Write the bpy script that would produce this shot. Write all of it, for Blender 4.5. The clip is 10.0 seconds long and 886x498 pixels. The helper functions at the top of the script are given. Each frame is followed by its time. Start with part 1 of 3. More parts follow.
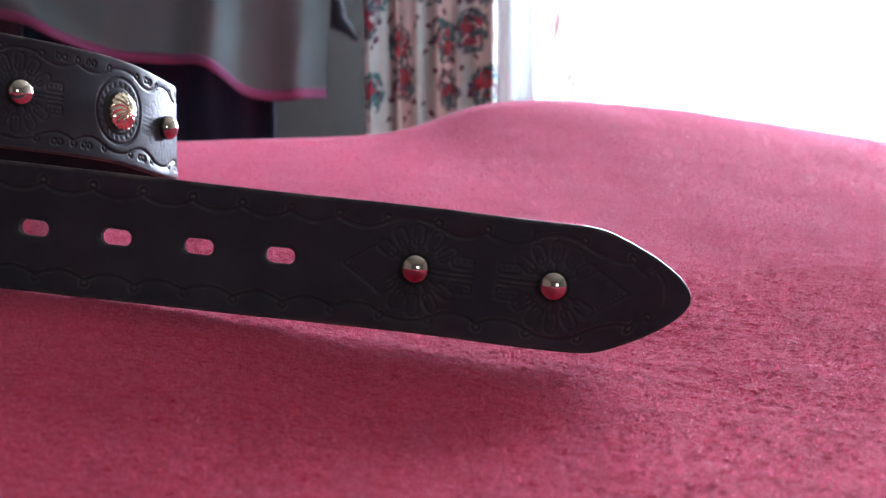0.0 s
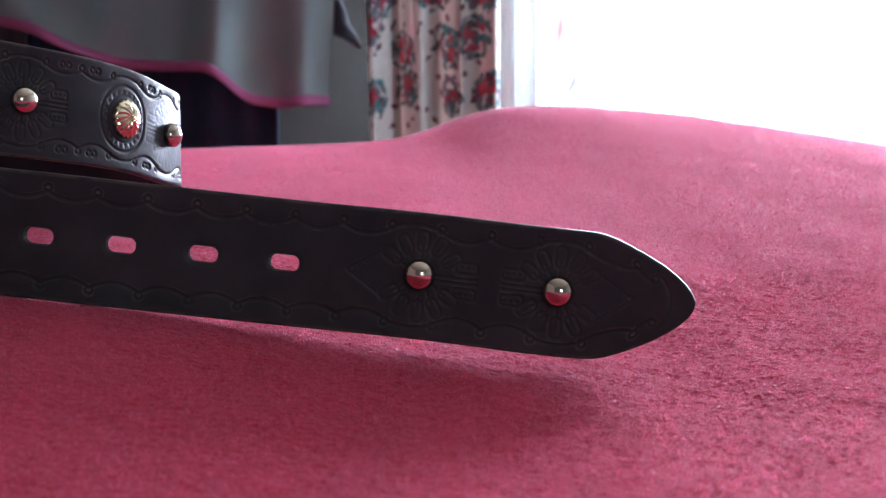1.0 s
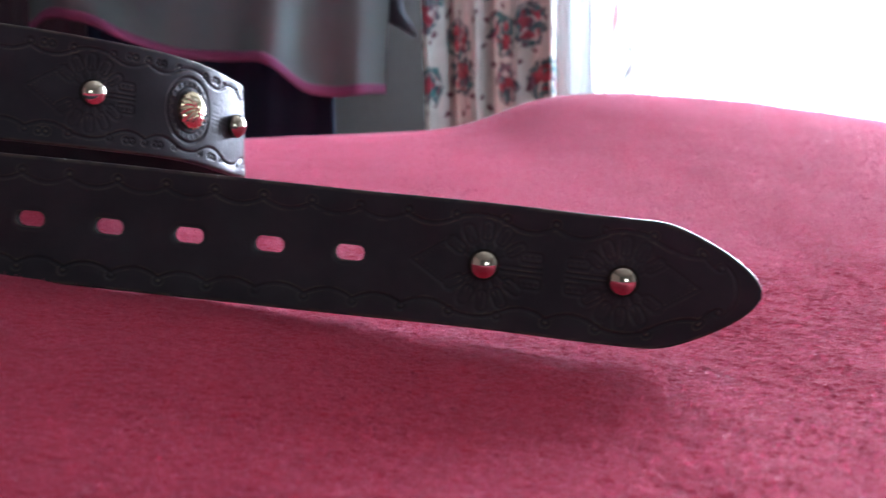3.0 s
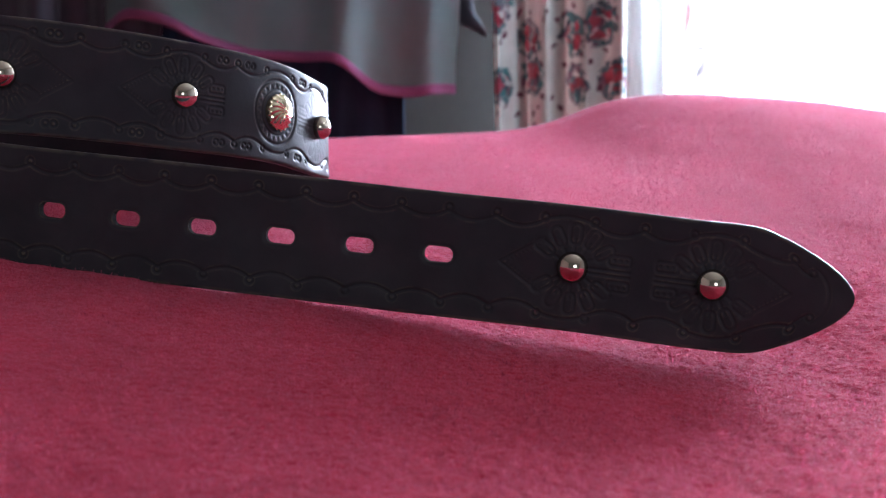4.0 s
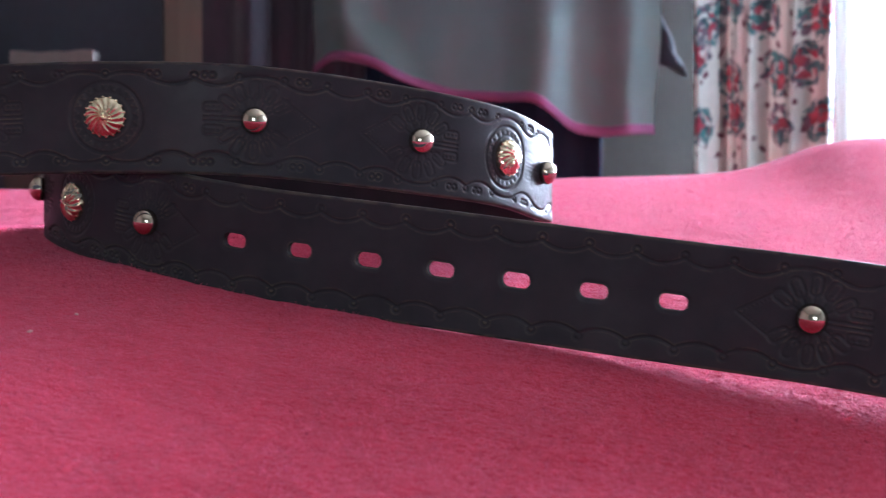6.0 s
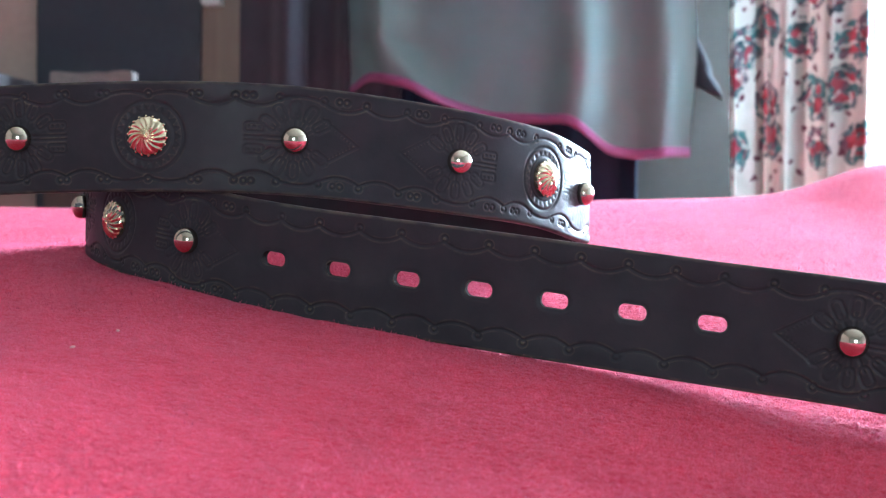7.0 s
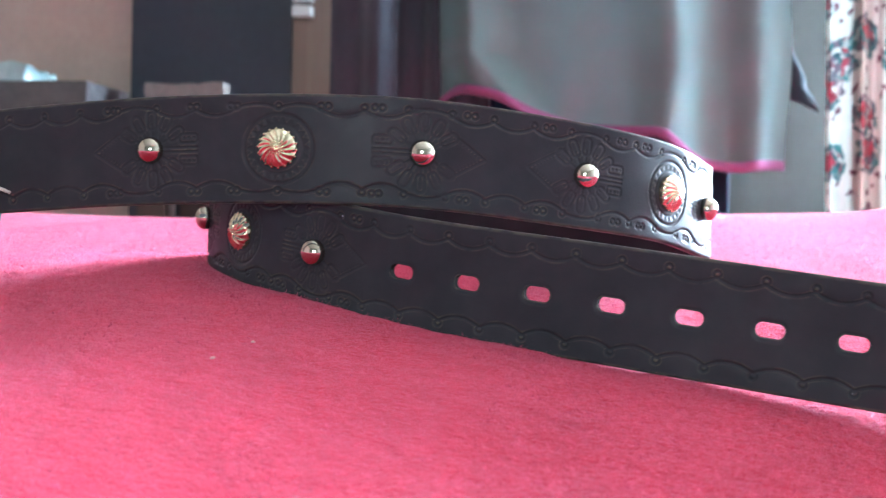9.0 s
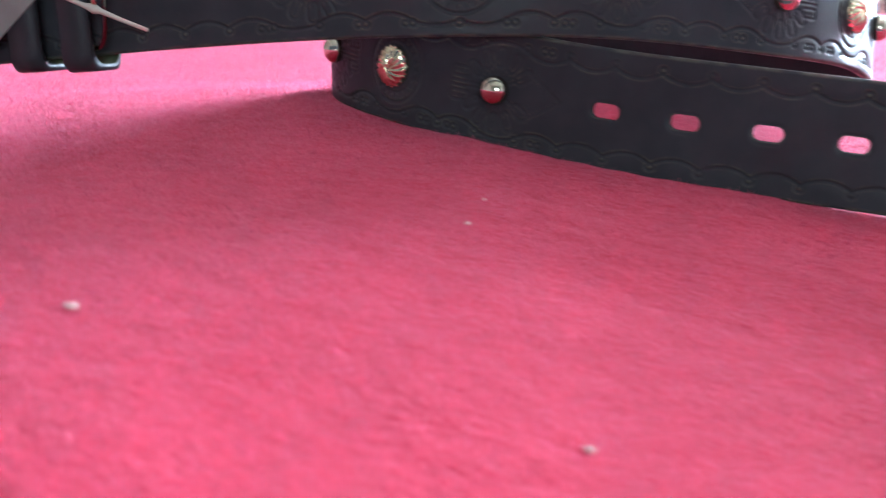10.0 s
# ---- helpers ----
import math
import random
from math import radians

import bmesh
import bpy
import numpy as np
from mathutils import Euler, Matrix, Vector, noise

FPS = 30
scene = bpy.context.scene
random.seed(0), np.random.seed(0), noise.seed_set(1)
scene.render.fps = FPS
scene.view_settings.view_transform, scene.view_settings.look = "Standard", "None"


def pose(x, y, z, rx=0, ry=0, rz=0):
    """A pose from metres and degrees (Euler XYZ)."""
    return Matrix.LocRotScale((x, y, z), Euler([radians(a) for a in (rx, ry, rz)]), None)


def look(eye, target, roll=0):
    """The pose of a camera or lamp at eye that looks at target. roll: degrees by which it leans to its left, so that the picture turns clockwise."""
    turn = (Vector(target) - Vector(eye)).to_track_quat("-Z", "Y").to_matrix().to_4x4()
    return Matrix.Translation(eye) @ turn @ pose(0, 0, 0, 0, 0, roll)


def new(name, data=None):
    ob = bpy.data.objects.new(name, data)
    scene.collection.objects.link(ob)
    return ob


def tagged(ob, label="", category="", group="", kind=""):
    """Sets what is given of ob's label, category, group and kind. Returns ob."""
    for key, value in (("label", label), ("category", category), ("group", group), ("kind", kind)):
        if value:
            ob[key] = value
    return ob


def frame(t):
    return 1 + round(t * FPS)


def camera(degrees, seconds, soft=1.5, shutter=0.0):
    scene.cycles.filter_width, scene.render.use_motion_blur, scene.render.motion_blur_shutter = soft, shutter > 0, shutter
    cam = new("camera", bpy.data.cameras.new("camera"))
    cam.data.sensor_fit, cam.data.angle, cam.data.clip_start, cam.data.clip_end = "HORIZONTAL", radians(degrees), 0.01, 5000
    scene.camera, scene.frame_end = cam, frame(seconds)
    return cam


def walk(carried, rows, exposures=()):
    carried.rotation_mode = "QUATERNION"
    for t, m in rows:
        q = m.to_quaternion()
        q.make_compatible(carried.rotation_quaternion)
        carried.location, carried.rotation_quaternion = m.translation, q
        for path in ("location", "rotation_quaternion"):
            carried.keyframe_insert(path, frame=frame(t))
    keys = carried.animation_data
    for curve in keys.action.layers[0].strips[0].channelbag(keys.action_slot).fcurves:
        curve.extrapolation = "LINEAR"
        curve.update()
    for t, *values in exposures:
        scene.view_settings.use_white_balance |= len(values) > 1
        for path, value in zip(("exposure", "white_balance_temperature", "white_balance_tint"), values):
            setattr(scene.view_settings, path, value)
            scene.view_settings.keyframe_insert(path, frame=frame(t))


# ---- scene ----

# ---------------------------------------------------------------- camera and its walk
FOV = 39.85
cam = camera(FOV, 10.0, soft=1.2, shutter=0.5)
cam.data.dof.use_dof = True
cam.data.dof.focus_distance = 0.42
cam.data.dof.aperture_fstop = 24.0

# seconds, eye x, y, z, heading to the left, pitch, roll (degrees)
PATH = (
    (0.0, 0.0623, -0.3938, 0.0356, -9.54, -3.46, -0.29),
    (0.5, 0.0628, -0.3931, 0.0361, -9.43, -3.40, -0.57),
    (1.0, 0.0622, -0.3941, 0.0357, -9.36, -3.18, -0.54),
    (1.5, 0.0623, -0.3928, 0.0356, -9.15, -3.38, -0.56),
    (2.0, 0.0607, -0.3942, 0.0354, -8.60, -3.40, -0.62),
    (2.5, 0.0600, -0.3940, 0.0356, -8.06, -3.56, -0.72),
    (3.0, 0.0587, -0.3946, 0.0364, -6.84, -3.72, -0.79),
    (3.2, 0.0547, -0.3956, 0.0361, -5.24, -3.77, -0.85),
    (4.3, 0.0498, -0.3965, 0.0383, -3.07, -3.69, -0.57),
    (4.5, 0.0482, -0.3971, 0.0388, -2.05, -3.66, -0.59),
    (5.0, 0.0444, -0.3996, 0.0397, 0.00, -3.41, -0.45),
    (5.5, 0.0379, -0.4026, 0.0387, 3.91, -2.94, -0.06),
    (6.0, 0.0350, -0.4031, 0.0406, 4.83, -1.96, 0.27),
    (6.2, 0.0334, -0.4006, 0.0402, 5.74, -1.71, 0.36),
    (7.3, 0.0333, -0.4052, 0.0399, 6.41, -0.77, 0.67),
    (7.5, 0.0332, -0.4051, 0.0400, 6.45, -0.69, 0.67),
    (8.0, 0.0323, -0.4049, 0.0402, 7.29, -0.35, 0.79),
    (8.5, 0.0242, -0.4060, 0.0397, 9.18, -0.15, 1.20),
    (9.0, 0.0152, -0.4043, 0.0406, 10.00, -0.48, 1.23),
    (9.2, 0.0052, -0.4024, 0.0427, 10.02, -1.85, 1.28),
    (9.4, -0.0146, -0.3996, 0.0456, 9.97, -4.70, 1.18),
    (9.5, -0.0289, -0.3967, 0.0471, 9.62, -6.49, 0.69),
    (9.6, -0.0421, -0.3963, 0.0481, 8.86, -8.19, 0.44),
    (9.8, -0.0669, -0.3891, 0.0493, 6.44, -9.83, 0.51),
    (10.0, -0.0901, -0.3776, 0.0518, 5.11, -9.82, 0.01),
)


def stance(x, y, z, yaw, pitch, roll):
    a, b = radians(yaw), radians(pitch)
    ahead = Vector((-math.sin(a) * math.cos(b), math.cos(a) * math.cos(b), math.sin(b)))
    eye = Vector((x, y, z))
    return look(eye, eye + ahead, roll)


EXPOSURES = ((0.0, 0.62, 5400, 12), (3.0, 0.62, 5400, 12), (4.5, 0.7, 5350, 12), (5.0, 0.80, 5350, 12), (5.5, 1.02, 5300, 11),
             (6.2, 1.4, 5200, 10), (7.3, 2.12, 5000, -4), (9.0, 2.40, 5000, -4), (9.6, 2.28, 5000, -3), (10.0, 2.05, 5000, -2))
walk(cam, [(t, stance(*row)) for t, *row in PATH], EXPOSURES)

# ---------------------------------------------------------------- world and lights
world = bpy.data.worlds.new("sky")
scene.world = world
world.use_nodes = True
wn = world.node_tree.nodes
sky = wn.new("ShaderNodeTexSky")
sky.sky_type = "NISHITA"
sky.sun_disc = False
sky.sun_elevation, sky.sun_rotation = radians(35), radians(60)
wn["Background"].inputs["Strength"].default_value = 0.12
world.node_tree.links.new(sky.outputs[0], wn["Background"].inputs[0])


def window_light(name, where, turn, width, height, watts, colour):
    lamp = bpy.data.lights.new(name, "AREA")
    lamp.shape, lamp.size, lamp.size_y = "RECTANGLE", width, height
    lamp.energy, lamp.color = watts, colour
    ob = new(name, lamp)
    ob.matrix_world = pose(*where, *turn)
    return ob


# daylight that falls through the window behind the sheer curtain, and through the one at the other end of the room
window_light("window_daylight", (1.56, 2.08, 0.55), (-90, 0, 0), 1.58, 0.98, 380.0, (0.96, 0.97, 1.0))
window_light("rear_window_daylight", (0.42, -3.30, 0.50), (90, 0, 0), 0.90, 0.85, 9.5, (1.0, 0.96, 0.82))


# ---------------------------------------------------------------- helpers
def part(name, bm, material, parent=None, label="", smooth=True):
    me = bpy.data.meshes.new(name)
    if isinstance(bm, bmesh.types.BMesh):
        bm.normal_update()
        bm.to_mesh(me)
        bm.free()
    else:
        me.from_pydata(*bm)
        me.update()
    if smooth:
        me.polygons.foreach_set("use_smooth", [True] * len(me.polygons))
    if material:
        me.materials.append(material)
    ob = new(name, me)
    ob.parent = parent
    if label:
        ob["label"] = label
    return ob


def thing(name, label, category, place=(0, 0, 0), group="", kind=""):
    ob = new(name)
    ob.empty_display_size = 0.02
    ob.location = place
    return tagged(ob, label, category, group, kind)


def box_mesh(bm, lo, hi, bevel=0.0):
    made = bmesh.ops.create_cube(bm, size=1.0)["verts"]
    for v in made:
        v.co = Vector([lo[i] + (v.co[i] + 0.5) * (hi[i] - lo[i]) for i in range(3)])
    if bevel:
        edges = list({e for v in made for e in v.link_edges})
        bmesh.ops.bevel(bm, geom=edges, offset=bevel, segments=2, affect="EDGES", profile=0.7)
    return bm


def box(name, lo, hi, material, parent=None, bevel=0.0, label=""):
    return part(name, box_mesh(bmesh.new(), lo, hi, bevel), material, parent, label, smooth=False)


def grid_faces(nu, nv, flip=False):
    i = np.arange((nu - 1) * nv).reshape(nu - 1, nv)[:, :-1].ravel()
    f = np.stack([i, i + nv, i + nv + 1, i + 1], 1)
    return f[:, ::-1] if flip else f


def sheet(name, x, y, z, material, parent=None, thick=0.0, uv=None, label=""):
    """A cloth from three equal arrays of coordinates, with thickness."""
    nu, nv = x.shape
    co = np.stack([x, y, z], -1).reshape(-1, 3)
    ob = part(name, (co.tolist(), [], grid_faces(nu, nv).tolist()), material, parent, label)
    if uv is not None:
        layer = ob.data.uv_layers.new(name="cloth")
        index = np.empty(len(ob.data.loops), dtype=np.int32)
        ob.data.loops.foreach_get("vertex_index", index)
        flat = np.stack([uv[0].ravel(), uv[1].ravel()], 1)[index]
        layer.data.foreach_set("uv", flat.ravel())
    if thick:
        mod = ob.modifiers.new("thickness", "SOLIDIFY")
        mod.thickness, mod.offset = thick, 0.0
    return ob


class Mat:
    """A small wrapper that keeps node materials short."""

    def __init__(self, name):
        self.m = bpy.data.materials.new(name)
        self.m.use_nodes = True
        self.t = self.m.node_tree
        self.b = self.t.nodes["Principled BSDF"]
        self.out = self.t.nodes["Material Output"]

    def node(self, kind, **values):
        n = self.t.nodes.new(kind)
        for key, v in values.items():
            n.inputs[key].default_value = v
        return n

    def link(self, a, b):
        self.t.links.new(a, b)
        return self

    def coords(self, kind="Object", scale=(1, 1, 1)):
        tc = self.node("ShaderNodeTexCoord")
        mp = self.node("ShaderNodeMapping")
        mp.inputs["Scale"].default_value = scale
        self.link(tc.outputs[kind], mp.inputs["Vector"])
        return mp.outputs[0]

    def noise(self, scale, detail=4.0, rough=0.55, vec=None):
        n = self.node("ShaderNodeTexNoise", Scale=scale, Detail=detail, Roughness=rough)
        self.link(vec or self.coords(), n.inputs["Vector"])
        return n.outputs["Fac"]

    def ramp(self, fac, stops):
        n = self.t.nodes.new("ShaderNodeValToRGB")
        e = n.color_ramp.elements
        while len(e) < len(stops):
            e.new(0.5)
        for el, (pos, c) in zip(e, stops):
            el.position = pos
            el.color = (*c, 1.0) if len(c) == 3 else c
        self.link(fac, n.inputs["Fac"])
        return n.outputs["Color"]

    def mix(self, fac, a, b):
        n = self.t.nodes.new("ShaderNodeMix")
        n.data_type = "RGBA"
        for sock, v in ((n.inputs[0], fac), (n.inputs[6], a), (n.inputs[7], b)):
            if isinstance(v, (int, float)):
                sock.default_value = v
            elif isinstance(v, tuple):
                sock.default_value = (*v, 1.0)
            else:
                self.link(v, sock)
        return n.outputs[2]

    def math(self, op, a, b=0.0):
        n = self.t.nodes.new("ShaderNodeMath")
        n.operation = op
        for sock, v in zip(n.inputs, (a, b)):
            if isinstance(v, (int, float)):
                sock.default_value = v
            else:
                self.link(v, sock)
        return n.outputs[0]

    def set(self, **values):
        for key, v in values.items():
            sock = self.b.inputs[key.replace("_", " ")]
            if isinstance(v, (int, float)):
                sock.default_value = v
            elif isinstance(v, tuple):
                sock.default_value = (*v, 1.0) if len(v) == 3 else v
            else:
                self.link(v, sock)
        return self

    def bump(self, height, strength, distance):
        n = self.node("ShaderNodeBump", Strength=strength, Distance=distance)
        self.link(height, n.inputs["Height"])
        last = self.b.inputs["Normal"]
        if last.is_linked:
            self.link(last.links[0].from_socket, n.inputs["Normal"])
        self.link(n.outputs[0], last)
        return self


# ---------------------------------------------------------------- materials
def leather_material():
    m = Mat("black_leather")
    worn = m.noise(55, 5)
    fine = m.noise(900, 3)
    plain = m.ramp(worn, [(0.3, (0.027, 0.0268, 0.032)), (0.75, (0.040, 0.0398, 0.046))])
    # golden glints on the raised edges of the stamping, painted in as paler brown
    geo = m.node("ShaderNodeNewGeometry")
    edge_glint = m.ramp(geo.outputs["Pointiness"], [(0.506, (0.0, 0.0, 0.0)), (0.535, (0.45, 0.45, 0.45))])
    patchy = m.ramp(m.noise(160, 4), [(0.38, (0.0, 0.0, 0.0)), (0.6, (1.0, 1.0, 1.0))])
    m.set(Base_Color=m.mix(m.math("MULTIPLY", edge_glint, patchy), plain, (0.16, 0.14, 0.10)))
    m.set(Roughness=m.ramp(m.noise(120, 4), [(0.3, (0.30, 0.30, 0.30)), (0.75, (0.43, 0.43, 0.43))]))
    m.set(Specular_IOR_Level=0.05)
    pores = m.node("ShaderNodeTexVoronoi", Scale=1100.0)
    m.link(m.coords(), pores.inputs["Vector"])
    m.bump(pores.outputs["Distance"], 0.08, 0.0002)
    m.bump(fine, 0.07, 0.0002)
    return m.m


def chrome_material(name, tint):
    m = Mat(name)
    m.set(Base_Color=tint, Metallic=1.0)
    m.set(Roughness=m.ramp(m.noise(700, 3), [(0.3, (0.05, 0.05, 0.05)), (0.8, (0.13, 0.13, 0.13))]))
    return m.m


def fleece_material():
    m = Mat("crimson_fleece")
    patch = m.noise(16, 5, 0.6)
    brushed = m.noise(420, 5, 0.7)
    a = m.ramp(patch, [(0.3, (0.43, 0.012, 0.038)), (0.7, (0.54, 0.021, 0.060))])
    b = m.ramp(brushed, [(0.30, (0.34, 0.008, 0.026)), (0.62, (0.60, 0.030, 0.080))])
    m.set(Base_Color=m.mix(0.5, a, b), Roughness=0.95, Specular_IOR_Level=0.1)
    m.set(Sheen_Weight=0.36, Sheen_Roughness=0.32, Sheen_Tint=(0.92, 0.58, 0.82))
    m.bump(brushed, 0.8, 0.0017)
    m.bump(m.noise(950, 3, 0.7), 0.7, 0.0009)
    return m.m


def fibre_material():
    """Fine fibres that let light through."""
    m = Mat("crimson_fibres")
    c = m.ramp(m.noise(420, 4, 0.7), [(0.3, (0.58, 0.065, 0.145)), (0.7, (0.82, 0.170, 0.300))])
    m.set(Base_Color=c, Roughness=0.45, Specular_IOR_Level=0.5, Sheen_Weight=0.45, Sheen_Tint=(1.0, 0.7, 0.84))
    tr = m.node("ShaderNodeBsdfTranslucent")
    m.link(c, tr.inputs["Color"])
    mx = m.node("ShaderNodeMixShader", Fac=0.5)
    m.link(m.b.outputs[0], mx.inputs[1]).link(tr.outputs[0], mx.inputs[2]).link(mx.outputs[0], m.out.inputs["Surface"])
    return m.m


def cloth_material(name, dark, light, scale=260.0, sheen=0.3, tint=(0.8, 0.85, 0.9), glow=0.0):
    m = Mat(name)
    m.set(Base_Color=m.mix(0.4, m.ramp(m.noise(9, 5), [(0.3, dark), (0.7, light)]),
                           m.ramp(m.noise(scale, 4, 0.7), [(0.3, dark), (0.7, light)])))
    m.set(Roughness=0.95, Specular_IOR_Level=0.15, Sheen_Weight=sheen, Sheen_Tint=tint)
    m.bump(m.noise(scale, 4, 0.7), 0.5, 0.002)
    if glow:
        # thin cloth: some light from behind comes through
        tr = m.node("ShaderNodeBsdfTranslucent", Color=(*light, 1.0))
        mx = m.node("ShaderNodeMixShader", Fac=glow)
        m.link(m.b.outputs[0], mx.inputs[1]).link(tr.outputs[0], mx.inputs[2]).link(mx.outputs[0], m.out.inputs["Surface"])
    return m.m


def paint_material(name, dark, light, rough=0.85):
    m = Mat(name)
    m.set(Base_Color=m.mix(0.5, m.ramp(m.noise(2.2, 6), [(0.3, dark), (0.7, light)]),
                           m.ramp(m.noise(60, 4), [(0.3, dark), (0.7, light)])))
    m.set(Roughness=rough)
    m.bump(m.noise(140, 4), 0.25, 0.002)
    return m.m


def wood_material(name, dark, light, rough=0.5):
    m = Mat(name)
    grain = m.noise(14, 6, 0.65, m.coords("Object", (1, 1, 0.06)))
    m.set(Base_Color=m.ramp(grain, [(0.3, dark), (0.7, light)]), Roughness=rough)
    m.bump(grain, 0.2, 0.001)
    return m.m


def flower_material():
    """Cream cotton printed with bunches of red roses, teal leaves and small dots."""
    m = Mat("rose_print_cotton")
    uv = m.coords("UV")
    wob = m.node("ShaderNodeTexNoise", Scale=45.0, Detail=3.0)
    m.link(uv, wob.inputs["Vector"])
    warp = m.node("ShaderNodeVectorMath")
    warp.operation = "MULTIPLY_ADD"
    m.link(wob.outputs["Color"], warp.inputs[0])
    warp.inputs[1].default_value = (0.030, 0.030, 0.0)
    m.link(uv, warp.inputs[2])
    vec = warp.outputs[0]

    def cells(scale, rnd, v=vec):
        n = m.node("ShaderNodeTexVoronoi", Scale=scale, Randomness=rnd)
        n.voronoi_dimensions = "2D"
        m.link(v, n.inputs["Vector"])
        return n

    bunch, bits, dots, blooms = cells(11.8, 0.7), cells(82.0, 0.9), cells(30.0, 0.9), cells(42.0, 0.7)
    near = m.math("LESS_THAN", bunch.outputs["Distance"], 0.41)
    core = m.math("LESS_THAN", bunch.outputs["Distance"], 0.27)
    leaf = m.math("MULTIPLY", near, m.math("LESS_THAN", bits.outputs["Distance"], 0.54))
    rose = m.math("MULTIPLY", core, m.math("LESS_THAN", blooms.outputs["Distance"], 0.40))
    dot = m.math("LESS_THAN", dots.outputs["Distance"], 0.15)
    ground = m.ramp(m.noise(30, 4), [(0.3, (0.41, 0.45, 0.40)), (0.7, (0.50, 0.54, 0.49))])
    leaf_colour = m.ramp(bits.outputs["Color"], [(0.2, (0.03, 0.07, 0.08)), (0.5, (0.05, 0.17, 0.165)), (0.8, (0.12, 0.07, 0.10))])
    rose_colour = m.ramp(bits.outputs["Color"], [(0.2, (0.16, 0.022, 0.035)), (0.6, (0.31, 0.060, 0.080)), (0.85, (0.22, 0.03, 0.055))])
    c = m.mix(dot, ground, (0.10, 0.04, 0.06))
    c = m.mix(leaf, c, leaf_colour)
    c = m.mix(rose, c, rose_colour)
    m.set(Base_Color=c, Roughness=0.9)
    tr = m.node("ShaderNodeBsdfTranslucent")
    m.link(c, tr.inputs["Color"])
    mx = m.node("ShaderNodeMixShader", Fac=0.15)
    m.link(m.b.outputs[0], mx.inputs[1]).link(tr.outputs[0], mx.inputs[2]).link(mx.outputs[0], m.out.inputs["Surface"])
    return m.m


def sheer_material(name, colour, clear):
    m = Mat(name)
    tr = m.node("ShaderNodeBsdfTranslucent", Color=(*colour, 1.0))
    tp = m.node("ShaderNodeBsdfTransparent", Color=(*colour, 1.0))
    m.set(Base_Color=m.ramp(m.noise(300, 3), [(0.3, tuple(0.9 * v for v in colour)), (0.7, colour)]), Roughness=0.9)
    a = m.node("ShaderNodeMixShader", Fac=0.35)
    b = m.node("ShaderNodeMixShader", Fac=clear)
    m.link(m.b.outputs[0], a.inputs[1]).link(tr.outputs[0], a.inputs[2])
    m.link(a.outputs[0], b.inputs[1]).link(tp.outputs[0], b.inputs[2]).link(b.outputs[0], m.out.inputs["Surface"])
    return m.m


def ink_material(name, colour, through_light):
    """Opaque printing ink on a sheer cloth: a little of the light behind it comes through."""
    m = Mat(name)
    c = m.ramp(m.noise(120, 3), [(0.3, tuple(0.85 * v for v in colour)), (0.7, colour)])
    m.set(Base_Color=c, Roughness=0.9)
    tr = m.node("ShaderNodeBsdfTranslucent")
    m.link(c, tr.inputs["Color"])
    mx = m.node("ShaderNodeMixShader", Fac=through_light)
    m.link(m.b.outputs[0], mx.inputs[1]).link(tr.outputs[0], mx.inputs[2]).link(mx.outputs[0], m.out.inputs["Surface"])
    return m.m


LEATHER = leather_material()
RAW_EDGE = cloth_material("raw_leather_edge", (0.014, 0.012, 0.012), (0.024, 0.020, 0.019), 900.0, 0.0)
RAW_EDGE.node_tree.nodes["Principled BSDF"].inputs["Specular IOR Level"].default_value = 0.01
CHROME = chrome_material("polished_nickel", (0.54, 0.48, 0.39))
SILVER = chrome_material("bright_silver", (0.72, 0.62, 0.43))
FLEECE = fleece_material()
NAP = fibre_material()
# near-black paint: the window wall's backlit shade is put into its colour
SHADED_WALL = paint_material("shaded_grey_beige_wall", (0.038, 0.036, 0.030), (0.048, 0.045, 0.038))
PALE_WALL = paint_material("pale_beige_wall", (0.28, 0.27, 0.25), (0.35, 0.335, 0.31))
REAR_WALL = paint_material("dim_beige_wall", (0.10, 0.092, 0.075), (0.14, 0.13, 0.105))
PINK_WALL = paint_material("rosy_wall", (0.34, 0.27, 0.24), (0.41, 0.33, 0.29))
CEILING = paint_material("cream_ceiling", (0.28, 0.265, 0.23), (0.34, 0.32, 0.28))
FLOOR = wood_material("brown_floor_boards", (0.10, 0.055, 0.03), (0.18, 0.10, 0.06))
FRAME = paint_material("white_window_paint", (0.72, 0.72, 0.72), (0.8, 0.8, 0.8), 0.4)
GREY_FLEECE = cloth_material("grey_blue_fleece", (0.140, 0.204, 0.210), (0.175, 0.250, 0.258), 260.0, 0.05, glow=0.35)
PURPLE = cloth_material("purple_binding", (0.15, 0.055, 0.125), (0.23, 0.085, 0.19), 500.0, 0.1, (0.9, 0.5, 0.8))
NAVY_CLOTH = cloth_material("dark_navy_cloth", (0.010, 0.017, 0.034), (0.018, 0.030, 0.052), 260.0, 0.04)
PLUM_CLOTH = cloth_material("dark_plum_cloth", (0.030, 0.031, 0.042), (0.046, 0.047, 0.060))
NAVY_PANEL = paint_material("dark_blue_panel", (0.012, 0.016, 0.030), (0.02, 0.026, 0.042), 0.5)
BROWN_WOOD = wood_material("brown_wood", (0.12, 0.083, 0.063), (0.20, 0.148, 0.115))
DARK_WOOD = wood_material("dark_wood", (0.025, 0.016, 0.013), (0.05, 0.032, 0.025))
PAPER = paint_material("pale_paper", (0.13, 0.13, 0.125), (0.20, 0.20, 0.19))
WHITE_CARD = paint_material("white_card", (0.46, 0.47, 0.46), (0.56, 0.57, 0.56))
GREY_BOX = paint_material("dark_grey_box", (0.05, 0.048, 0.052), (0.10, 0.095, 0.10), 0.35)
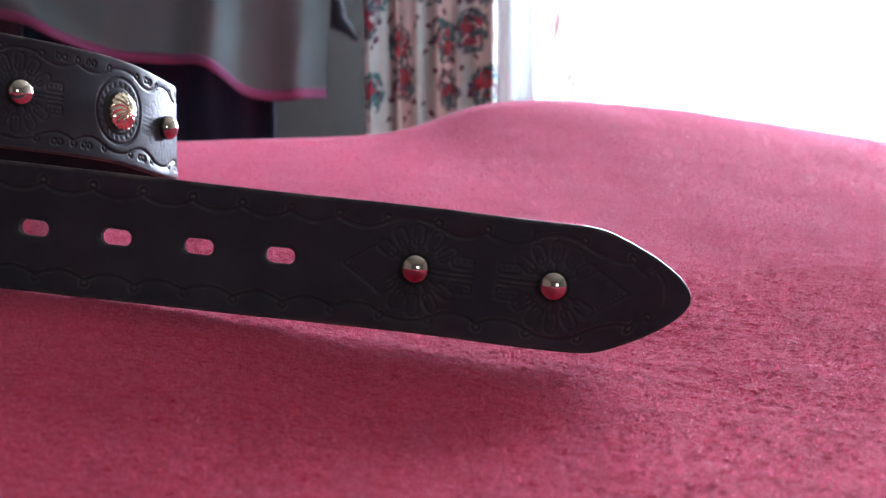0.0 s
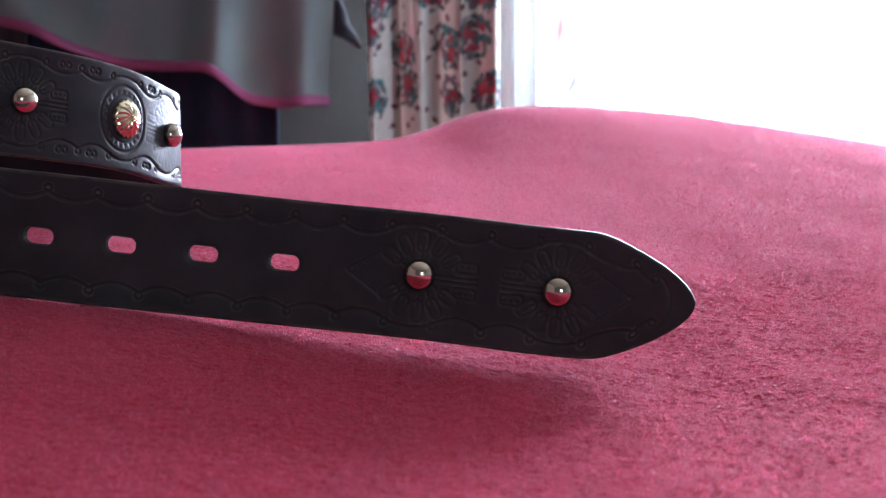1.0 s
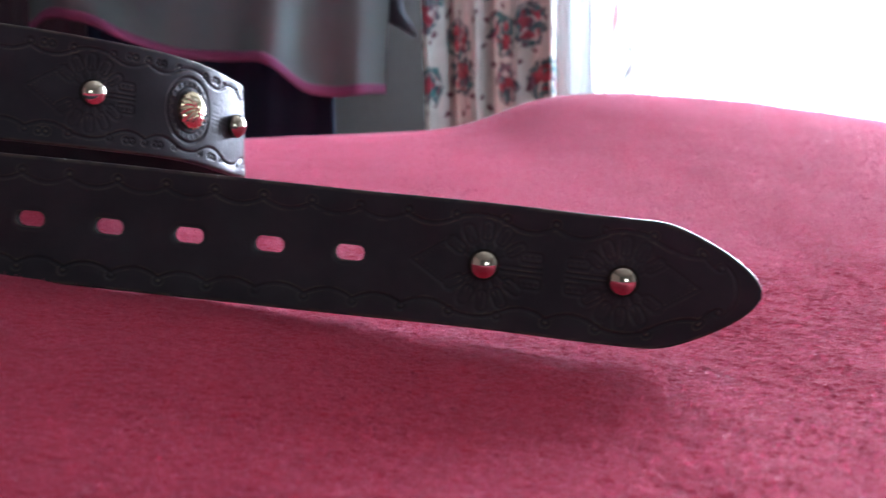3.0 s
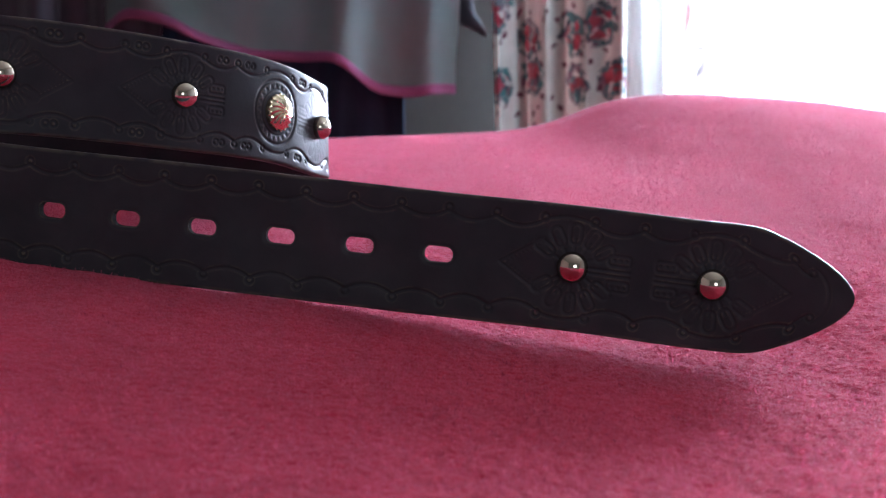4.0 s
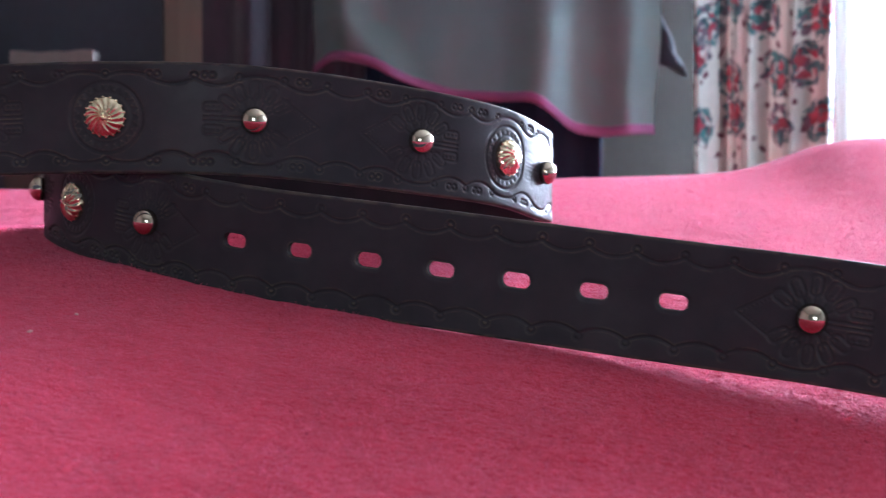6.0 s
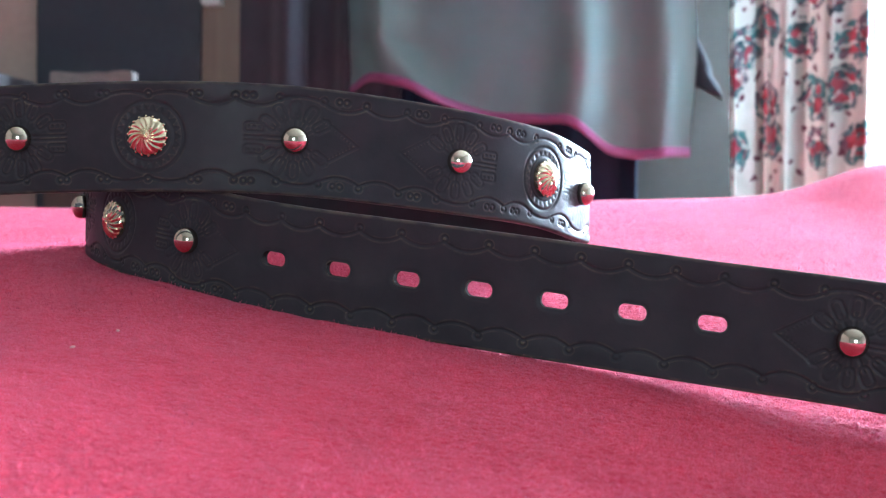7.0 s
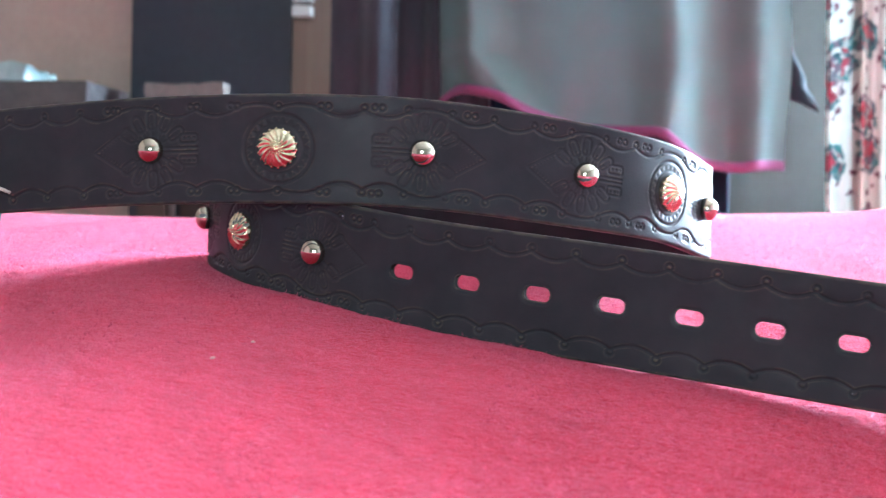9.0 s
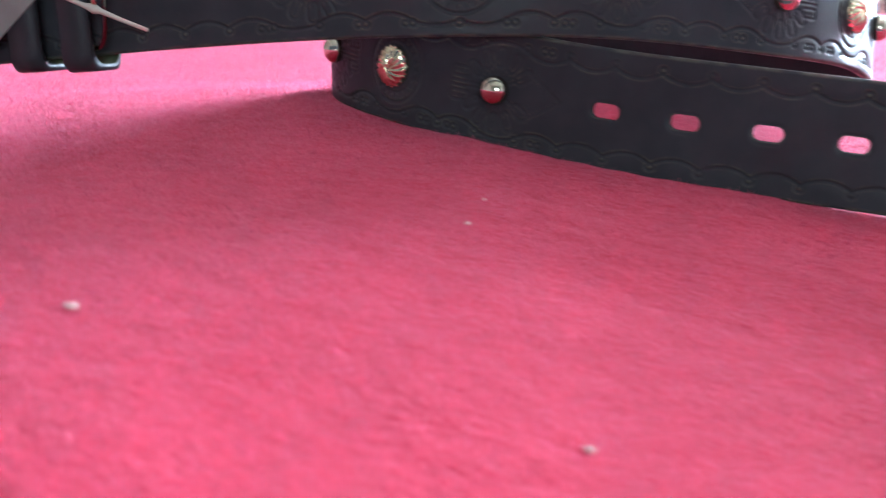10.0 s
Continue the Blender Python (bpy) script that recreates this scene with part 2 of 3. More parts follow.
PALE_PLASTIC = paint_material("pale_blue_film", (0.26, 0.36, 0.38), (0.42, 0.52, 0.54), 0.25)
OLIVE_LINING = cloth_material("olive_leather_lining", (0.06, 0.065, 0.035), (0.10, 0.105, 0.06), 900.0, 0.0)
OLIVE_LINING.node_tree.nodes["Principled BSDF"].inputs["Specular IOR Level"].default_value = 0.01
DARK_METAL = chrome_material("dark_metal", (0.16, 0.14, 0.12))
ROSES = flower_material()
PALE_CARD = paint_material("beige_card", (0.40, 0.37, 0.32), (0.52, 0.49, 0.43), 0.6)
LINT = cloth_material("pale_lint", (0.60, 0.38, 0.36), (0.75, 0.55, 0.50), 900.0)
SHEER = sheer_material("white_sheer", (0.92, 0.92, 0.93), 0.45)
LINING = sheer_material("white_lining", (0.72, 0.77, 0.76), 0.05)


# ---------------------------------------------------------------- room
FLOOR_Z, CEIL_Z = -0.50, 1.95
XL, XR, YB, YF = -2.1, 2.5, 1.98, -3.2     # left, right, window wall, wall behind


def structure(name, lo, hi, material, label, category):
    return tagged(box(name, lo, hi, material), label, category, kind="structure")


structure("floor", (XL - 0.2, YF - 0.3, FLOOR_Z - 0.1), (XR + 0.2, YB + 0.3, FLOOR_Z), FLOOR, "brown wooden board floor of the room", "floor")
structure("ceiling", (XL - 0.2, YF - 0.3, CEIL_Z), (XR + 0.2, YB + 0.3, CEIL_Z + 0.1), CEILING, "plain cream painted ceiling", "ceiling")
structure("wall_west", (XL - 0.12, YF, FLOOR_Z), (XL, YB, CEIL_Z), PINK_WALL, "rosy beige painted wall", "wall")
structure("wall_east", (XR, YF, FLOOR_Z), (XR + 0.12, YB, CEIL_Z), PALE_WALL, "pale beige painted wall", "wall")


def wall_with_window(name, x0, x1, y0, y1, wx0, wx1, wz0, wz1, material, label):
    bm = bmesh.new()
    box_mesh(bm, (x0, y0, FLOOR_Z), (wx0, y1, CEIL_Z))
    box_mesh(bm, (wx1, y0, FLOOR_Z), (x1, y1, CEIL_Z))
    box_mesh(bm, (wx0, y0, FLOOR_Z), (wx1, y1, wz0))
    box_mesh(bm, (wx0, y0, wz1), (wx1, y1, CEIL_Z))
    return tagged(part(name, bm, material, smooth=False), label, "wall", kind="structure")


wall_with_window("wall_north", -1.0, XR + 0.12, YB, YB + 0.14, 0.76, 2.36, 0.05, 1.05, SHADED_WALL, "grey beige wall with a wide window opening, backlit shade in its colour")
structure("wall_north_recess", (XL - 0.12, YB, FLOOR_Z), (-1.0, YB + 0.14, CEIL_Z), PINK_WALL, "rosy beige painted wall of the alcove", "wall")
wall_with_window("wall_south", XL - 0.12, XR + 0.12, YF - 0.14, YF, -0.05, 0.89, 0.05, 0.95, REAR_WALL, "dim beige wall with a window opening")


def window_frame(name, x0, x1, y, z0, z1, label):
    w = thing(name, label, "window", (0, 0, 0), kind="structure")
    d, t = 0.03, 0.05
    bm = bmesh.new()
    box_mesh(bm, (x0, y - d, z0), (x0 + t, y + d, z1))
    box_mesh(bm, (x1 - t, y - d, z0), (x1, y + d, z1))
    box_mesh(bm, (x0 + t, y - d, z0), (x1 - t, y + d, z0 + t))
    box_mesh(bm, (x0 + t, y - d, z1 - t), (x1 - t, y + d, z1))
    part("window_frame", bm, FRAME, w, smooth=False)
    return w


window_frame("window_1", 0.76, 2.36, YB + 0.04, 0.05, 1.05, "white framed window flooded with daylight")
window_frame("window_2", -0.05, 0.89, YF - 0.05, 0.05, 0.95, "white framed window behind the bed")


# ---------------------------------------------------------------- bedspread
def ground(x, y):
    """Height of the soft bedspread: a lopsided slope with a rounded hump under it towards the window."""
    g = lambda cx, cy, sx, sy: np.exp(-((x - cx) / sx) ** 2 - ((y - cy) / sy) ** 2)
    hump = g(0.30, 0.66, 0.30, 0.26) / (1 + np.exp(np.clip((0.235 - x) / 0.022, -60, 60)))
    z = 0.0059 + 0.0207 * np.tanh(x / 0.35) + 0.0027 * np.tanh(y / 0.35) + -0.052 * x + 0.086 * y + 0.0358 * x * y
    z = z + 0.0317 * hump + 0.0142 * g(-0.18, 0.10, 0.15, 0.12) - 0.0274 * g(0.19, -0.06, np.where(x < 0.19, 0.17, 0.42), np.where(y < -0.06, 0.20, 0.20 + 0.16 * np.clip((x - 0.13) / 0.15, 0, 1)))
    z = z + 0.0135 * g(-0.18, -0.16, 0.11, 0.12) + -0.0154 * g(-0.04, -0.22, 0.10, 0.10) + -0.001 * g(0.0, 0.02, 0.06, 0.10)
    return z + 0.0004 - 0.004 * g(0.78, 0.66, 0.22, 0.25) - 0.005 * g(-0.5, 0.6, 0.25, 0.3) - 0.0065 * g(0.70, 0.66, 0.16, 0.25)


def steps(*runs):
    out = []
    for a, b, d in runs:
        out.append(np.arange(a, b - d * 0.5, d))
    return np.concatenate(out + [[runs[-1][1]]])


def ripples(x, y, lengths, seed, count=26):
    """Irregular fine relief about 1 high: many small waves that run every way."""
    rng = np.random.default_rng(seed)
    total = np.zeros_like(x)
    for _ in range(count):
        k = 2 * np.pi / rng.uniform(*lengths)
        a = rng.uniform(0, 2 * np.pi)
        total += np.sin(k * (x * np.cos(a) + y * np.sin(a)) + rng.uniform(0, 2 * np.pi))
    return total / math.sqrt(count / 2)


def build_bedspread():
    xs = steps((-1.05, -0.42, 0.025), (-0.42, -0.02, 0.002), (-0.02, 0.36, 0.0008), (0.36, 0.50, 0.002), (0.50, 1.25, 0.025))
    ys = steps((-0.90, -0.30, 0.02), (-0.30, -0.20, 0.002), (-0.20, 0.10, 0.0008), (0.10, 0.22, 0.002), (0.22, 0.64, 0.005))
    x, y = np.meshgrid(xs, ys, indexing="ij")
    z = ground(x, y)
    far = np.clip(1 - (y - 0.10) / 0.12, 0, 1)
    z = z + far * ((0.00006 + 0.00008 * np.clip((x + 0.02) / 0.08, 0, 1)) * ripples(x, y, (0.0019, 0.0046), 3, 40) + 0.00012 * ripples(x, y, (0.008, 0.02), 4, 14))
    z = z + 0.0003 * ripples(x, y, (0.05, 0.14), 6, 10)
    # rounded fall at the far and near side
    edge_y = np.concatenate([[-0.93, -0.925], ys, [0.655, 0.668, 0.676, 0.680, 0.682]])
    fall = np.concatenate([[-0.44, -0.03], np.zeros(len(ys)), [-0.0012, -0.0055, -0.014, -0.03, -0.46]])
    n = len(xs)
    zz = np.concatenate([z[:, :1].repeat(2, 1), z, ground(xs[:, None], np.full((n, 5), 0.66))], 1) + fall[None]
    xx = np.repeat(xs[:, None], len(edge_y), 1)
    yy = np.repeat(edge_y[None], n, 0)
    top = sheet("bedspread", xx, yy, zz, FLEECE)
    tagged(top, "crimson brushed fleece bedspread over a soft bed", "bedspread")
    # brushed nap: short fibres that lie every way
    rng = np.random.default_rng(11)
    n = 600000
    fx, fy = rng.uniform(-0.46, 0.56, n), -0.27 + 0.88 * rng.uniform(0, 1, n) ** 1.35
    keep = rng.uniform(0, 1, n) < np.where((fx < -0.03) & (fy < -0.02), 0.45, 1.0)
    fx, fy = fx[keep], fy[keep]
    n = len(fx)
    fz = ground(fx, fy) + 0.0003 * ripples(fx, fy, (0.05, 0.14), 6, 10)
    ang = 2.6 * ripples(fx, fy, (0.004, 0.009), 8) + rng.normal(0, 0.5, n)
    lean = rng.uniform(0.3, 1.35, n)
    ln, wd = rng.uniform(0.0009, 0.0022, n), rng.uniform(0.00010, 0.00020, n)
    root = np.stack([fx, fy, fz - 0.0002], 1)
    tip = root + np.stack([np.cos(ang) * np.sin(lean), np.sin(ang) * np.sin(lean), np.cos(lean)], 1) * ln[:, None]
    side = np.stack([-np.sin(ang), np.cos(ang), 0 * ang], 1) * wd[:, None]
    co = np.stack([root - side, root + side, tip], 1).reshape(-1, 3)
    nap = part("nap", (co.tolist(), [], np.arange(3 * n).reshape(-1, 3).tolist()), NAP, top, "brushed crimson fibres", smooth=False)
    nap["kind"] = "stuff"
    return top


build_bedspread()


def build_lint(x, y, r, seed):
    """A pale speck of fluff on the fleece."""
    bm = bmesh.new()
    bmesh.ops.create_icosphere(bm, subdivisions=2, radius=r)
    for v in bm.verts:
        v.co *= 1 + 0.7 * noise.noise(v.co * 900 + Vector((seed, 0, 0)))
        v.co.z *= 0.6
        v.co += Vector((x, y, float(ground(np.array(x), np.array(y))) + r * 0.4))
    return tagged(part("lint", bm, LINT), "pale speck of lint on the bedspread", "lint", "specks of lint")


for lx, ly, lr in ((-0.1115, -0.0666, 0.0007), (-0.109, -0.0387, 0.0006), (-0.177, -0.166, 0.0012), (-0.083, -0.180, 0.0009)):
    build_lint(lx, ly, lr, lx * 1000)


# ---------------------------------------------------------------- the belt
HALF, THICK, TIP = 0.0198, 0.0034, 0.029


def belt_line():
    """The strap's centre line: tail, bend, hidden rear run, second bend, upper run to the buckle; evenly sampled."""
    knots = np.array(((197, -44, -2.2), (157, -30, 1.2), (116, -19, 6.4), (75, -10.3, 10.9), (0, 0, 20), (-73, 17, 28.6),
                      (-110, 32.5, 35), (-145, 55, 42), (-170, 86, 47.5), (-176, 116, 50), (-160, 150, 52), (-110, 178, 52),
                      (-50, 190, 51), (2, 187, 52), (28, 165, 54), (35.9, 138, 53.8), (31.4, 116, 55.4), (17.4, 88.5, 60.5), (-12, 57, 65),
                      (-69, 29, 71), (-120, 19.5, 71.8), (-170, 20, 70.5), (-225, 25, 67), (-285, 33, 62))) / 1000.0
    ext = np.vstack([2 * knots[0] - knots[1], knots, 2 * knots[-1] - knots[-2]])
    out = []
    for i in range(1, len(ext) - 2):
        p0, p1, p2, p3 = ext[i - 1:i + 3]
        d1, d2, d3 = (max(np.linalg.norm(b - a), 1e-9) ** 0.5 for a, b in ((p0, p1), (p1, p2), (p2, p3)))
        m1 = (p1 - p0) / d1 - (p2 - p0) / (d1 + d2) + (p2 - p1) / d2
        m2 = (p2 - p1) / d2 - (p3 - p1) / (d2 + d3) + (p3 - p2) / d3
        t = np.linspace(0, 1, 120, endpoint=False)[:, None]
        h = 2 * t ** 3 - 3 * t ** 2 + 1, t ** 3 - 2 * t ** 2 + t, -2 * t ** 3 + 3 * t ** 2, t ** 3 - t ** 2
        out.append(h[0] * p1 + h[1] * m1 * d2 + h[2] * p2 + h[3] * m2 * d2)
    line = np.vstack(out + [knots[-1:]])
    run = np.concatenate([[0], np.cumsum(np.linalg.norm(np.diff(line, axis=0), axis=1))])
    s = np.arange(0, run[-1], 0.0005)
    line = np.stack([np.interp(s, run, line[:, k]) for k in range(3)], 1)
    k = np.ones(25) / 25
    pad = np.pad(line, ((12, 12), (0, 0)), mode="reflect", reflect_type="odd")
    line = np.stack([np.convolve(pad[:, c], k, "valid") for c in range(3)], 1)
    return s, line


BS, BLINE = belt_line()
BT = np.gradient(BLINE, axis=0)
BT /= np.linalg.norm(BT, axis=1)[:, None]
BN = np.cross(np.array([0.0, 0.0, 1.0]), BT)
BN /= np.linalg.norm(BN, axis=1)[:, None]
BU = np.cross(BT, BN)


def strap_at(s):
    pick = lambda a: np.stack([np.interp(s, BS, a[:, k]) for k in range(3)], -1)
    return pick(BLINE), pick(BT), pick(BU), pick(BN)


def half_width(s):
    """Half the strap's width: a blunt ogive tip whose shoulders run softly into the straight edges."""
    w = np.clip(s / TIP, 1e-5, 3.0) ** 0.56
    return HALF * (w ** -22.0 + 1.0) ** (-1 / 22.0)


# studs: place along the strap and the side on which the key ornament lies (+1: towards the buckle)
def first_run(x, y):
    m = BS < 0.45
    return float(BS[m][np.argmin(np.hypot(BLINE[m, 0] - x, BLINE[m, 1] - y))])


def second_run(x, y):
    m = BS > 0.45
    return float(BS[m][np.argmin(np.hypot(BLINE[m, 0] - x, BLINE[m, 1] - y))])


STUDS = ((first_run(0.1582, -0.0304), 1), (first_run(0.1169, -0.0192), -1), (first_run(-0.1078, 0.0315), 1), (first_run(-0.1697, 0.0845), -1),
         (second_run(0.0316, 0.117), 1), (second_run(-0.0138, 0.0555), -1), (second_run(-0.0698, 0.029), 1), (second_run(-0.1684, 0.020), -1))
CONCHOS = (first_run(-0.1445, 0.0545), second_run(0.0174, 0.0885), second_run(-0.120, 0.0195))
HOLE_1 = first_run(0.0753, -0.0103)
HOLES = tuple(HOLE_1 + 0.0254 * k for k in range(7))


def rounded_box(a, b, ha, hb, r):
    qa, qb = np.abs(a) - ha + r, np.abs(b) - hb + r
    return np.hypot(np.maximum(qa, 0), np.maximum(qb, 0)) + np.minimum(np.maximum(qa, qb), 0) - r


def segment(a, b, p, q):
    d = np.subtract(q, p)
    t = np.clip(((a - p[0]) * d[0] + (b - p[1]) * d[1]) / (d @ d), 0, 1)
    return np.hypot(a - p[0] - t * d[0], b - p[1] - t * d[1])


def tooling(s, v, w):
    """The stamped relief, in metres (negative: pressed in)."""
    mm = 1000.0
    h = np.zeros_like(s)

    def press(dist, width, depth):
        np.minimum(h, -depth / mm * np.exp(-(dist / width) ** 2), out=h)

    S, V, W = s * mm, v * mm, w * mm
    marks = [m * mm for m, _ in STUDS] + [c * mm for c in CONCHOS]
    # scalloped border with small rings
    pitch = 15.3
    first = 18.0
    cell = np.floor((S - first) / pitch)
    u = (S - first) / pitch - cell
    mid = first + (cell + 0.5) * pitch
    near = np.zeros_like(S, dtype=bool)
    for m in marks:
        near |= np.abs(mid - m) < 8.5
    sag = np.where(near, -1.5, 2.5) * np.sin(np.pi * u) ** 0.8
    taper = np.clip((S - 4) / 12, 0, 1)
    for side in (-1, 1):
        d_edge = W - side * V
        line = 5.3 + sag * taper
        off = (d_edge - line) / np.sqrt(1 + (np.where(near, -1.5, 2.5) * np.pi / pitch * np.cos(np.pi * u)) ** 2)
        open_ = S > 13.0
        off = np.where(open_, off, 9.0)
        press(off, 0.50, 0.62)
        # bevel that fades towards the edge
        soft = np.where((off < 0) & (off > -3.2), (1 + off / 3.2) ** 2 * 0.34, 0.0) / mm
        np.minimum(h, -soft, out=h)
        du = np.minimum(u, 1 - u) * pitch
        ring = np.where(open_, np.hypot(du, d_edge - 4.7), 9.0)
        press(ring - 1.05, 0.42, 0.65)
        h += np.where(ring < 0.8, 0.10 / mm, 0.0)
        # extra rings beside the ornaments
        for m in marks[2:]:
            for k in (-1, 1):
                for j in (0.0, 2.6):
                    ring = np.hypot(S - (m + k * (15.0 + j)), d_edge - 4.5)
                    press(ring - 1.0, 0.40, 0.55)
    # end of the border at the tip
    press(np.where(S < 12.5, np.hypot(S - 17.0, V) - 9.6, 9.0), 0.45, 0.3)
    for side in (-1, 1):
        press(np.hypot(S - 12.6, V - side * 6.6) - 1.05, 0.32, 0.5)
    # flowers with key and arrow round the studs
    for order, (m, side) in enumerate(STUDS):
        m = m * mm
        a, b = (S - m) * side, V
        box_ = (np.abs(a) < 27) & (np.abs(b) < 17)
        if not box_.any():
            continue
        aa, bb = a[box_], b[box_]
        g = np.zeros_like(aa)

        def cut(dist, width, depth):
            np.minimum(g, -depth / mm * np.exp(-(dist / width) ** 2), out=g)

        for base in (90, -90):
            for k in range(-2, 3):
                ang = radians(base + 29 * k)
                ca, sa = math.cos(ang), math.sin(ang)
                p, q = aa * ca + bb * sa, -aa * sa + bb * ca
                petal = rounded_box(p - 10.9, q, 3.3, 1.75, 1.7)
                cut(petal, 0.45, 0.30)
                g -= np.where(petal < 0, 0.06 / mm, 0)
                cut(segment(p, q, (5.2, 0.0), (9.4, 0.0)), 0.40, 0.30)
        for off in (-0.75, 0.75):
            cut(segment(aa, bb, (5.0, off), (17.5, off)), 0.40, 0.40)
        for s2 in (-1, 1):
            cut(rounded_box(aa - 14.2, bb - s2 * 4.0, 3.4, 1.6, 1.0), 0.44, 0.34)
            for c in (12.4, 14.4, 16.4):
                cut(np.hypot(aa - c, bb - s2 * 4.3), 0.55, 0.3)
            # the arrow head: a line with a row of little notches along its inner side
            cut(segment(aa, bb, (-23.0, 0.0), (-9.5, s2 * 8.6)), 0.42, 0.30)
            for q in np.arange(0.08, 1.0, 0.09):
                cut(np.hypot(aa - (-21.6 + 13.0 * q), bb - s2 * (-0.2 + 8.2 * q)), 0.45, 0.22)
        h[box_] = np.minimum(h[box_], g * (0.8 if order < 2 else 0.2 if order == 4 else 0.9))
    # round frame of little wedges about the conchos
    for m in CONCHOS:
        a, b = S - m * mm, V
        r, ang = np.hypot(a, b), np.arctan2(b, a)
        press(r - 12.5, 0.6, 0.42)
        press(r - 9.0, 0.45, 0.3)
        # a ring of small pointed stamps
        saw = np.abs((ang * 22 / (2 * np.pi)) % 1.0 - 0.5) * 2
        tooth = np.clip((saw - (r - 9.4) / 2.6) * 2.4, 0, 1)
        np.minimum(h, np.where((r > 9.4) & (r < 12.0), -0.22 / mm * tooth, 0.0), out=h)
    # pressed rim round the holes
    for c in HOLES:
        d = rounded_box(S - c * mm, V, 4.7, 2.75, 2.5)
        np.minimum(h, -0.35 / mm * np.exp(-(np.maximum(d, 0) / 0.8) ** 2) * (d < 3), out=h)
    # the leather is not perfectly flat
    h += 0.00012 * np.sin(S / 9.0 + V / 5.0) * np.sin(S / 31.0)
    return h


def build_strap(parent):
    end = BS[-1] - 0.002
    hidden0, hidden1 = first_run(-0.174, 0.10) + 0.02, second_run(0.0316, 0.117) - 0.05
    ss = np.concatenate([0.0002 + 0.003 * np.linspace(0, 1, 12, endpoint=False) ** 1.5, np.arange(0.0032, hidden0, 0.00036),
                         np.arange(hidden0, hidden1, 0.003), np.arange(hidden1, end, 0.00036), [end]])
    vv = np.concatenate([[-1.0, -0.994, -0.98, -0.965], np.linspace(-0.95, 0.95, 107), [0.965, 0.98, 0.994, 1.0]])
    ns, nv = len(ss), len(vv)
    s = np.repeat(ss[:, None], nv, 1)
    w = half_width(s)
    v = vv[None] * w
    # cut the holes: snap the rim to its outline
    gone = np.zeros((ns - 1, nv - 1), dtype=bool)
    sc, vc = 0.25 * (s[1:, 1:] + s[:-1, 1:] + s[1:, :-1] + s[:-1, :-1]), 0.25 * (v[1:, 1:] + v[:-1, 1:] + v[1:, :-1] + v[:-1, :-1])
    shape = (0.0046, 0.0025, 0.0023)
    for c in HOLES:
        inside = rounded_box(sc - c, vc, *shape) < 0
        gone |= inside
        touch = np.zeros((ns, nv), dtype=bool)
        keep = np.zeros((ns, nv), dtype=bool)
        for di in (0, 1):
            for dj in (0, 1):
                touch[di:ns - 1 + di, dj:nv - 1 + dj] |= inside
                keep[di:ns - 1 + di, dj:nv - 1 + dj] |= ~inside
        rim = touch & keep
        for _ in range(3):
            a, b, e = s[rim] - c, v[rim], 1e-5
            f = rounded_box(a, b, *shape)
            ga, gb = (rounded_box(a + e, b, *shape) - f) / e, (rounded_box(a, b + e, *shape) - f) / e
            n2 = np.maximum(ga ** 2 + gb ** 2, 1e-3)
            s[rim] -= f * ga / n2
            v[rim] -= f * gb / n2
    h = tooling(s, v, w)
    rnd = 0.0011
    lip = np.clip((np.abs(v) - (w - rnd)) / rnd, 0, 1)
    drop = rnd * (1 - np.sqrt(np.maximum(1 - lip ** 2, 0)))
    p, t, u, n = strap_at(s)
    front = p + u * v[..., None] + n * (THICK / 2 + h - drop)[..., None]
    back = p + u * v[..., None] - n * (THICK / 2 - drop)[..., None]
    total = ns * nv
    co = np.concatenate([front.reshape(-1, 3), back.reshape(-1, 3)])
    quads = grid_faces(ns, nv)[~gone.ravel()]
    both = np.concatenate([quads[:, ::-1], quads + total])
    # walls along every open edge of the front sheet
    e = np.concatenate([quads[:, [k, (k + 1) % 4]] for k in range(4)])
    key = np.minimum(e[:, 0], e[:, 1]) * total + np.maximum(e[:, 0], e[:, 1])
    _, where, count = np.unique(key, return_index=True, return_counts=True)
    rim = e[where[count == 1]]
    inner = np.abs(v.reshape(-1))[rim].max(1) < 0.004
    walls = np.stack([rim[:, 0], rim[:, 1], rim[:, 1] + total, rim[:, 0] + total], 1)
    # the punched holes keep a crisp edge: their walls have points of their own
    own, back_index = np.unique(walls[inner], return_inverse=True)
    walls[inner] = back_index.reshape(-1, 4) + len(co)
    co = np.concatenate([co, co[own]])
    me = part("strap", (co.tolist(), [], np.concatenate([both, walls]).tolist()), LEATHER, parent)
    # raw, dull leather inside the punched holes
    me.data.materials.append(RAW_EDGE)
    idx = np.zeros(len(both) + len(walls), dtype=np.int32)
    idx[len(both):] = inner
    me.data.polygons.foreach_set("material_index", idx)
    return me


def turned(profile, around, wave=None):
    """A body of revolution about z from (radius, height) pairs, with an optional relief."""
    co, faces = [(0.0, 0.0, profile[0][1])], []
    for r, z in profile[1:]:
        for k in range(around):
            a = 2 * math.pi * k / around
            dz = wave(r, a) if wave else 0.0
            co.append((r * math.cos(a), r * math.sin(a), z + dz))
    for k in range(around):
        faces.append((0, 1 + k, 1 + (k + 1) % around))
    for j in range(len(profile) - 2):
        a, b = 1 + j * around, 1 + (j + 1) * around
        for k in range(around):
            k2 = (k + 1) % around
            faces.append((a + k, b + k, b + k2, a + k2))
    return co, [], faces


